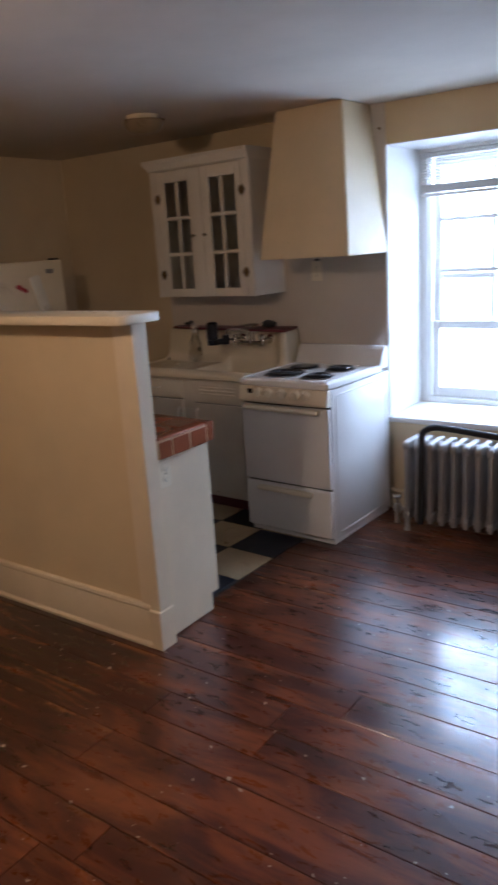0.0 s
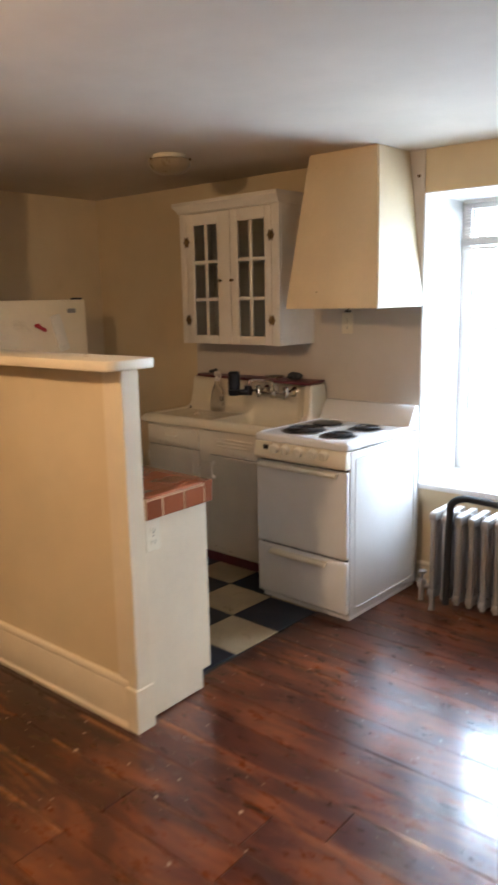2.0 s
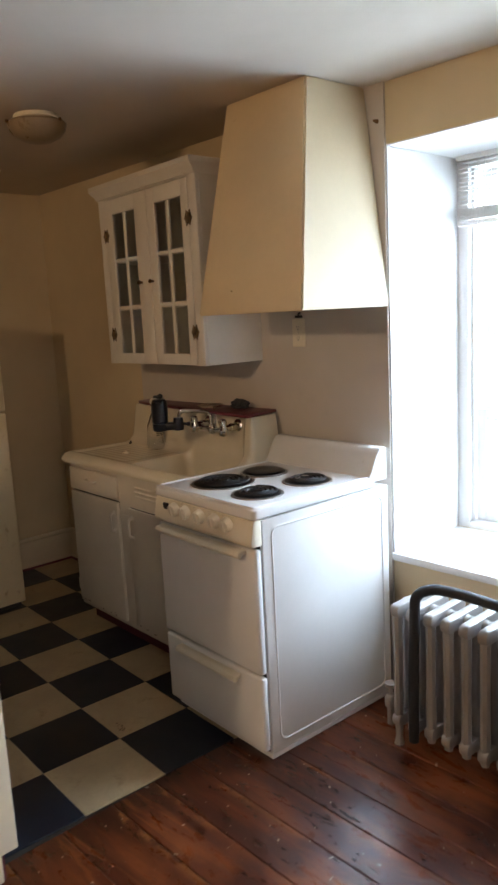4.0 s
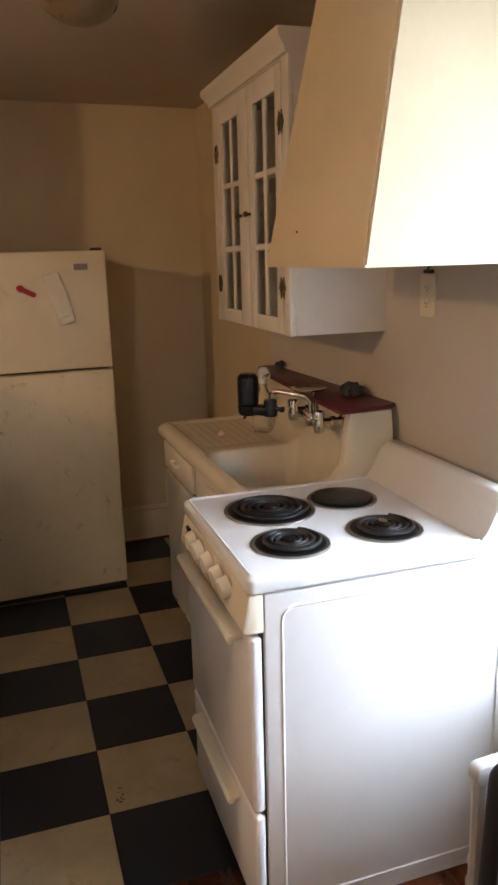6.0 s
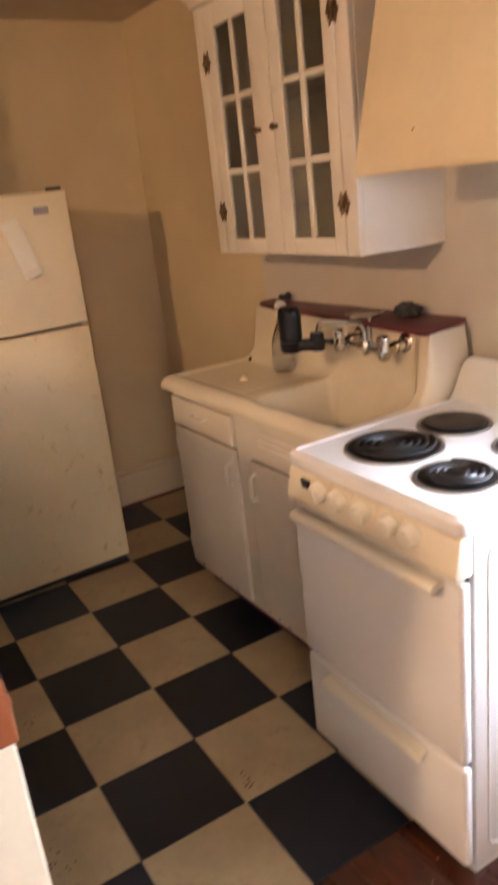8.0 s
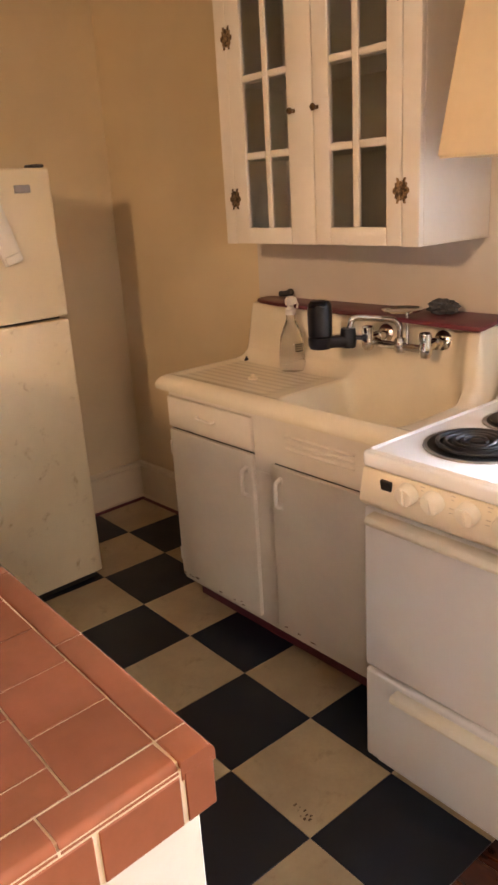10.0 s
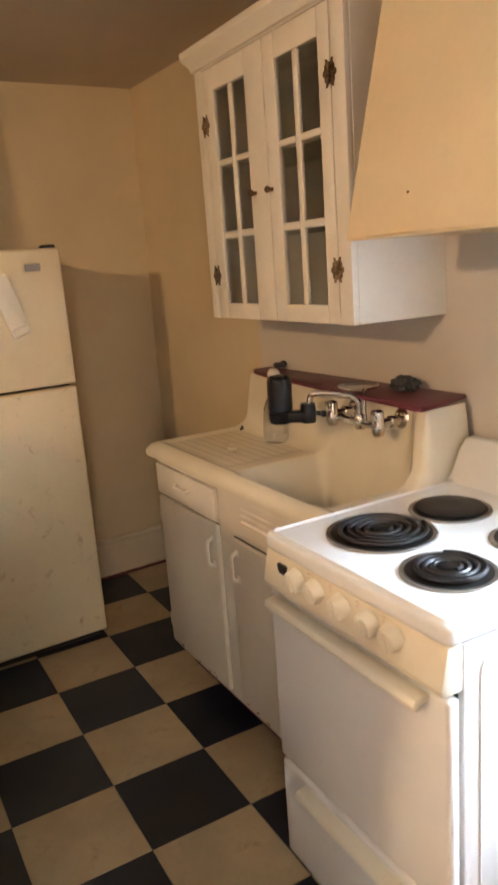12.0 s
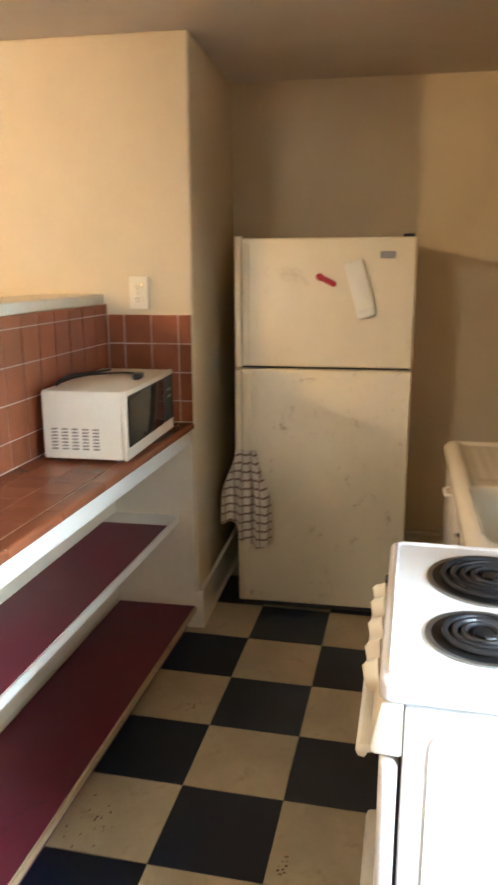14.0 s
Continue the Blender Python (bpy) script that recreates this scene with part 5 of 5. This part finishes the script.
prism(bm, [(-3.215, 2.222), (-3.155, 2.228), (-3.140, 2.238), (-3.155, 2.256), (-3.215, 2.250)], MZ1 + 0.001, MZ1 + 0.020, "z", 0.004, 2)
part("plug", bm, M_BLACK, cord, "black moulded plug")


# ---- outlets ----
def outlet(name, m, label, lamp=False):
    ob = thing(name, m.translation, label, "outlet", "wall outlets")
    bm = B()
    prism(bm, rounded(-0.036, 0.036, -0.058, 0.058, 0.006, 3), 0.0, 0.006, "z", 0.002, 1)
    part("plate", turn(bm, m), M_OUTLET, ob)
    for dz in (-0.022, 0.022):
        bm = B()
        prism(bm, rounded(-0.0165, 0.0165, dz - 0.014, dz + 0.014, 0.010, 4), 0.005, 0.0085, "z")
        sock = part("socket", turn(bm, m), M_OUTLET, ob)
        for dx, w in ((-0.006, 0.0016), (0.006, 0.0016)):
            bm = box(B(), dx - w / 2, dx + w / 2, dz - 0.003, dz + 0.006, 0.0082, 0.0090)
            part("slot", turn(bm, m), M_SEAL, sock)
        bm = B()
        lathe(bm, [(0.0026, 0.0082), (0.0024, 0.0090), (0, 0.0091)], (0, dz - 0.008, 0), "z", 8)
        part("earth_hole", turn(bm, m), M_SEAL, sock)
    bm = B()
    lathe(bm, [(0.0032, 0.005), (0.003, 0.0072), (0, 0.0075)], (0, 0, 0), "z", 10)
    part("screw", turn(bm, m), M_CHROME, ob)
    if lamp:
        bm = B()
        prism(bm, rounded(0.011, 0.016, 0.024, 0.032, 0.002, 3), 0.0084, 0.0094, "z", 0.0003, 1)
        part("pilot_light", turn(bm, m), M_PILOT, ob, "small lit amber pilot lamp")


M_PILOT = bpy.data.materials.new("amber_pilot_glow")
M_PILOT.use_nodes = True
pb = M_PILOT.node_tree.nodes["Principled BSDF"]
pb.inputs["Base Color"].default_value = (0.7, 0.45, 0.12, 1)
pb.inputs["Emission Color"].default_value, pb.inputs["Emission Strength"].default_value = (1.0, 0.62, 0.15, 1), 1.2
UP_X = Matrix(((0, 0, 1, 0), (1, 0, 0, 0), (0, 1, 0, 0), (0, 0, 0, 1)))      # plate facing +x
UP_NY = Matrix(((1, 0, 0, 0), (0, 0, -1, 0), (0, 1, 0, 0), (0, 0, 0, 1)))    # plate facing -y
outlet("wall_outlet", pose(PIER + 0.0005, 2.132, 1.386) @ UP_X @ Matrix.Diagonal((1.06, 1.06, 4.0, 1)), "ivory wall outlet with a lit amber pilot on the pier", True)
outlet("wall_outlet", pose(-1.9148, 1.951, 0.724) @ UP_X, "ivory wall outlet on the counter end panel")
outlet("wall_outlet", pose(-2.229, NORTH - 0.0102, 1.428) @ UP_NY, "ivory wall outlet under the range hood")

clip = thing("cable_clip", (-2.222, NORTH - 0.011, 1.497), "small dark clip on the wall above the outlet", "clip")
bm = box(B(), -2.240, -2.205, NORTH - 0.026, NORTH - 0.0105, 1.489, 1.499, 0.003, 1)
tube(bm, bend([(-2.222, NORTH - 0.020, 1.499), (-2.222, NORTH - 0.021, 1.507), (-2.216, NORTH - 0.012, 1.510)], 0.004), 0.003, 6)
part("body", bm, M_SEAL, clip)

# ---- radiator ----
radiator = thing("radiator", (-1.2, 3.56, 0), "silver painted cast-iron column radiator under the window", "radiator")
RY_A, RY_B = 3.455, 3.665


def rad_section(x, legs):
    bm = B()
    top, low = 0.505, 0.060
    n = 4
    for c in range(n):
        y = RY_A + 0.022 + (RY_B - RY_A - 0.044) * c / (n - 1)
        tube(bm, [(x, y, low), (x, y, low + 0.02), (x, y, 0.30), (x, y, top - 0.03), (x, y, top)], 0.0165, 8, [0.014, 0.0175, 0.0155, 0.0175, 0.013])
    for z, h in ((top - 0.018, 0.030), (low + 0.026, 0.030)):
        prism(bm, rounded(RY_A, RY_B, z - h / 2, z + h, 0.018, 4), x - 0.0175, x + 0.0175, "x", 0.006, 2)
    lathe(bm, [(0.024, -0.032), (0.026, -0.02), (0.026, 0.02), (0.024, 0.032)], (x, 3.56, top - 0.02), "x", 12)
    lathe(bm, [(0.024, -0.032), (0.026, -0.02), (0.026, 0.02), (0.024, 0.032)], (x, 3.56, low + 0.026), "x", 12)
    if legs:
        for y in (RY_A + 0.022, RY_B - 0.022):
            tube(bm, [(x, y, 0.08), (x, y, 0.03), (x, y - 0.003, 0.0)], 0.014, 8, [0.015, 0.013, 0.018])
    part("section", bm, M_RADIATOR, radiator)


for k in range(14):
    rad_section(-1.525 + 0.066 * k, k in (0, 13))
bm = B()
tube(bm, bend([(-1.565, 3.56, 0.086), (-1.625, 3.56, 0.086), (-1.625, 3.56, 0.0)], 0.02), 0.013, 10)
lathe(bm, [(0.0, 0.0), (0.022, 0.002), (0.024, 0.03), (0.017, 0.045), (0.008, 0.05), (0.008, 0.075), (0.022, 0.08), (0.022, 0.092), (0, 0.094)], (-1.622, 3.56, 0.07), "z", 16)
part("valve", bm, M_RADIATOR, radiator, "painted steam valve")
hose = thing("foam_hose", (-1.46, 3.44, 0.6), "thick black foam hose draped over the radiator", "hose")
bm = B()
tube(bm, bend([(-1.470, 3.425, 0.066), (-1.468, 3.425, 0.30), (-1.462, 3.432, 0.585), (-1.42, 3.47, 0.604), (-1.34, 3.515, 0.590), (-1.10, 3.55, 0.560), (-0.96, 3.55, 0.552), (-0.90, 3.55, 0.542)], 0.045, 8), 0.0175, 12)
part("hose", bm, M_HOSE, hose)
hose.location.x += 0.042
hose.location.z += 0.006

# ---- ceiling lights ----
lamp = thing("ceiling_light", (-2.780, 2.975, CEIL), "unlit flush ceiling light with a dusty amber glass dome", "ceiling light")
bm = B()
lathe(bm, [(0.0, 0.0), (0.084, 0.0), (0.084, -0.010), (0.078, -0.014), (0.082, -0.018), (0.082, -0.026), (0.070, -0.030), (0, -0.030)], (-2.780, 2.975, CEIL - 0.0005), "z", 36)
part("base", bm, M_CREAM_PLASTIC, lamp, "ribbed cream base ring")
bm = B()
lathe(bm, [(0.070, -0.022), (0.107, -0.026), (0.110, -0.033), (0.104, -0.056), (0.085, -0.078), (0.054, -0.093), (0.018, -0.099), (0, -0.0995)], (-2.780, 2.975, CEIL), "z", 40)
part("dome", bm, M_DOME, lamp, "amber frosted glass dome")
for a in (20, 140, 260):
    bm = B()
    at = (-2.780 + 0.113 * math.cos(radians(a)), 2.975 + 0.113 * math.sin(radians(a)), CEIL - 0.03)
    bmesh.ops.create_uvsphere(bm, u_segments=10, v_segments=8, radius=0.007, matrix=pose(*at))
    part("thumb_screw", bm, M_BRASS, lamp)
lamp2 = thing("ceiling_light", (-1.80, 0.42, CEIL), "lit frosted globe light on the living room ceiling", "ceiling light")
bm = B()
lathe(bm, [(0.0, 0.0), (0.07, 0.0), (0.07, -0.012), (0.05, -0.025), (0.05, -0.05), (0, -0.05)], (-1.80, 0.42, CEIL - 0.0005), "z", 28)
part("base", bm, M_BRASS, lamp2)
bm = B()
lathe(bm, [(0.048, -0.045), (0.075, -0.060), (0.088, -0.085), (0.088, -0.095)], (-1.80, 0.42, CEIL), "z", 28)
part("shade", bm, M_GLOW, lamp2, "lit frosted glass shade")

# small grub on the wall beside the hood
hook = thing("wall_nail", (-1.79, NORTH, 2.17), "small rusty nail in the wall beside the hood", "nail")
bm = B()
lathe(bm, [(0.008, 0.0), (0.007, -0.006), (0.004, -0.02), (0, -0.021)], (-1.805, NORTH - 0.010, 2.17), "y", 10)
part("nail", bm, M_BRASS, hook)

# ---- kitchen floor tiles ----
underlay = setting("kitchen_floor", box(B(), WEST, -1.99, 1.98, NORTH, -0.022, -0.002), M_GLUE, "black and cream checked vinyl tile floor", "floor")
TP = 0.3003
GRID = pose(-2.589, 2.823, 0, 0, 0, -2.4)


def tile_mesh(name, material):
    h, g = TP / 2 - 0.0006, 0.0012
    vs = [(-h, -h, -0.002), (h, -h, -0.002), (h, h, -0.002), (-h, h, -0.002)]
    vs += [(x, y, 0.0022) for x, y, z in vs] + [((h - g) * (1 if x > 0 else -1), (h - g) * (1 if y > 0 else -1), 0.003) for x, y, z in vs]
    fs = [(3, 2, 1, 0), (8, 9, 10, 11)]
    for k in range(4):
        n = (k + 1) % 4
        fs += [(k, n, 4 + n, 4 + k), (4 + k, 4 + n, 8 + n, 8 + k)]
    me = bpy.data.meshes.new(name)
    me.from_pydata(vs, [], fs)
    me.materials.append(material)
    return me


mesh_w, mesh_b = tile_mesh("cream_tile", M_TILE_W), tile_mesh("black_tile", M_TILE_B)
rnd = random.Random(5)
for i in range(-6, 2):
    for j in range(-3, 4):
        ob = new("tile", mesh_w if (i + j) % 2 == 0 else mesh_b)
        ob.parent = underlay
        ob.matrix_local = GRID @ pose((i + 0.5) * TP, (j + 0.5) * TP, rnd.uniform(-0.0003, 0.0003), 0, 0, rnd.choice((0, 90, 180, 270)))

def crumb_patch(cx, cy, count, spread, seed, label):
    rnd = random.Random(seed)
    ob = thing("floor_crumbs", (cx, cy, 0.003), label, "debris", "crumbs on the kitchen floor")
    bm = B()
    for k in range(count):
        d = spread * rnd.random() ** 0.7
        a = rnd.uniform(0, 6.28)
        r = rnd.uniform(0.0008, 0.0030)
        bmesh.ops.create_icosphere(bm, subdivisions=1, radius=r, matrix=pose(cx + d * math.cos(a) * 1.5, cy + d * math.sin(a), 0.003 + r * 0.5, 0, 0, rnd.uniform(0, 180)) @ Matrix.Diagonal((1.8, 1.0, 0.55, 1)))
    tagged(part("crumb", bm, M_DIRT, ob), kind="stuff")


crumb_patch(-2.354, 2.852, 15, 0.022, 3, "small dark brown crumbs on a cream floor tile")
crumb_patch(-2.422, 2.318, 22, 0.075, 4, "scattered brown grit on a cream tile beside the counter")
crumb_patch(-2.987, 2.463, 7, 0.030, 6, "a few dark crumbs in front of the fridge")

# ---- pine boards ----
rnd = random.Random(11)


def board(x0, x1, y0, y1):
    g, c, z = 0.0010, 0.0022, rnd.uniform(-0.0012, 0.0)
    rect = [(x0 + g, y0 + g), (x1 - g, y0 + g), (x1 - g, y1 - g), (x0 + g, y1 - g)]
    ins = [(x0 + g + c, y0 + g + c), (x1 - g - c, y0 + g + c), (x1 - g - c, y1 - g - c), (x0 + g + c, y1 - g - c)]
    vs = [(*p, -0.022) for p in rect] + [(*p, z - 0.002) for p in rect] + [(*p, z) for p in ins]
    fs = [(8, 9, 10, 11)]
    for k in range(4):
        n = (k + 1) % 4
        fs += [(k, n, 4 + n, 4 + k), (4 + k, 4 + n, 8 + n, 8 + k)]
    me = bpy.data.meshes.new("board")
    me.from_pydata(vs, [], fs)
    uv = me.uv_layers.new(name="UVMap")
    for loop in me.loops:
        p = me.vertices[loop.vertex_index].co
        uv.data[loop.index].uv = ((p.x - x0) / (x1 - x0), (p.y - y0) / (y1 - y0))
    me.materials.append(M_FLOOR)
    ob = new("board", me)
    ob.parent = floor


SEAMS = [1.150, 1.327, 1.457, 1.602, 1.772, 1.935, 2.085, 2.235, 2.410, 2.590, 2.750, 2.905, 3.040]
y = SEAMS[0]
while y > SOUTH:
    y = max(SOUTH, y - rnd.uniform(0.12, 0.175))
    SEAMS.insert(0, y)
while SEAMS[-1] < NORTH:
    SEAMS.append(min(NORTH, SEAMS[-1] + rnd.uniform(0.13, 0.175)))
for y, y1 in zip(SEAMS, SEAMS[1:]):
    x = PIER if y < 1.9 else -1.99
    cuts = [-1.66, -1.19] if abs(y - 1.457) < 0.001 else []
    first = True
    while x < EAST:
        if cuts and x < cuts[-1]:
            x1 = min(c for c in cuts if c > x + 0.01)
        else:
            x1 = min(EAST, x + rnd.uniform(1.5 if first else 2.8, 5.2))
        if EAST - x1 < 0.5:
            x1 = EAST
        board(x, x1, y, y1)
        x, first = x1, False
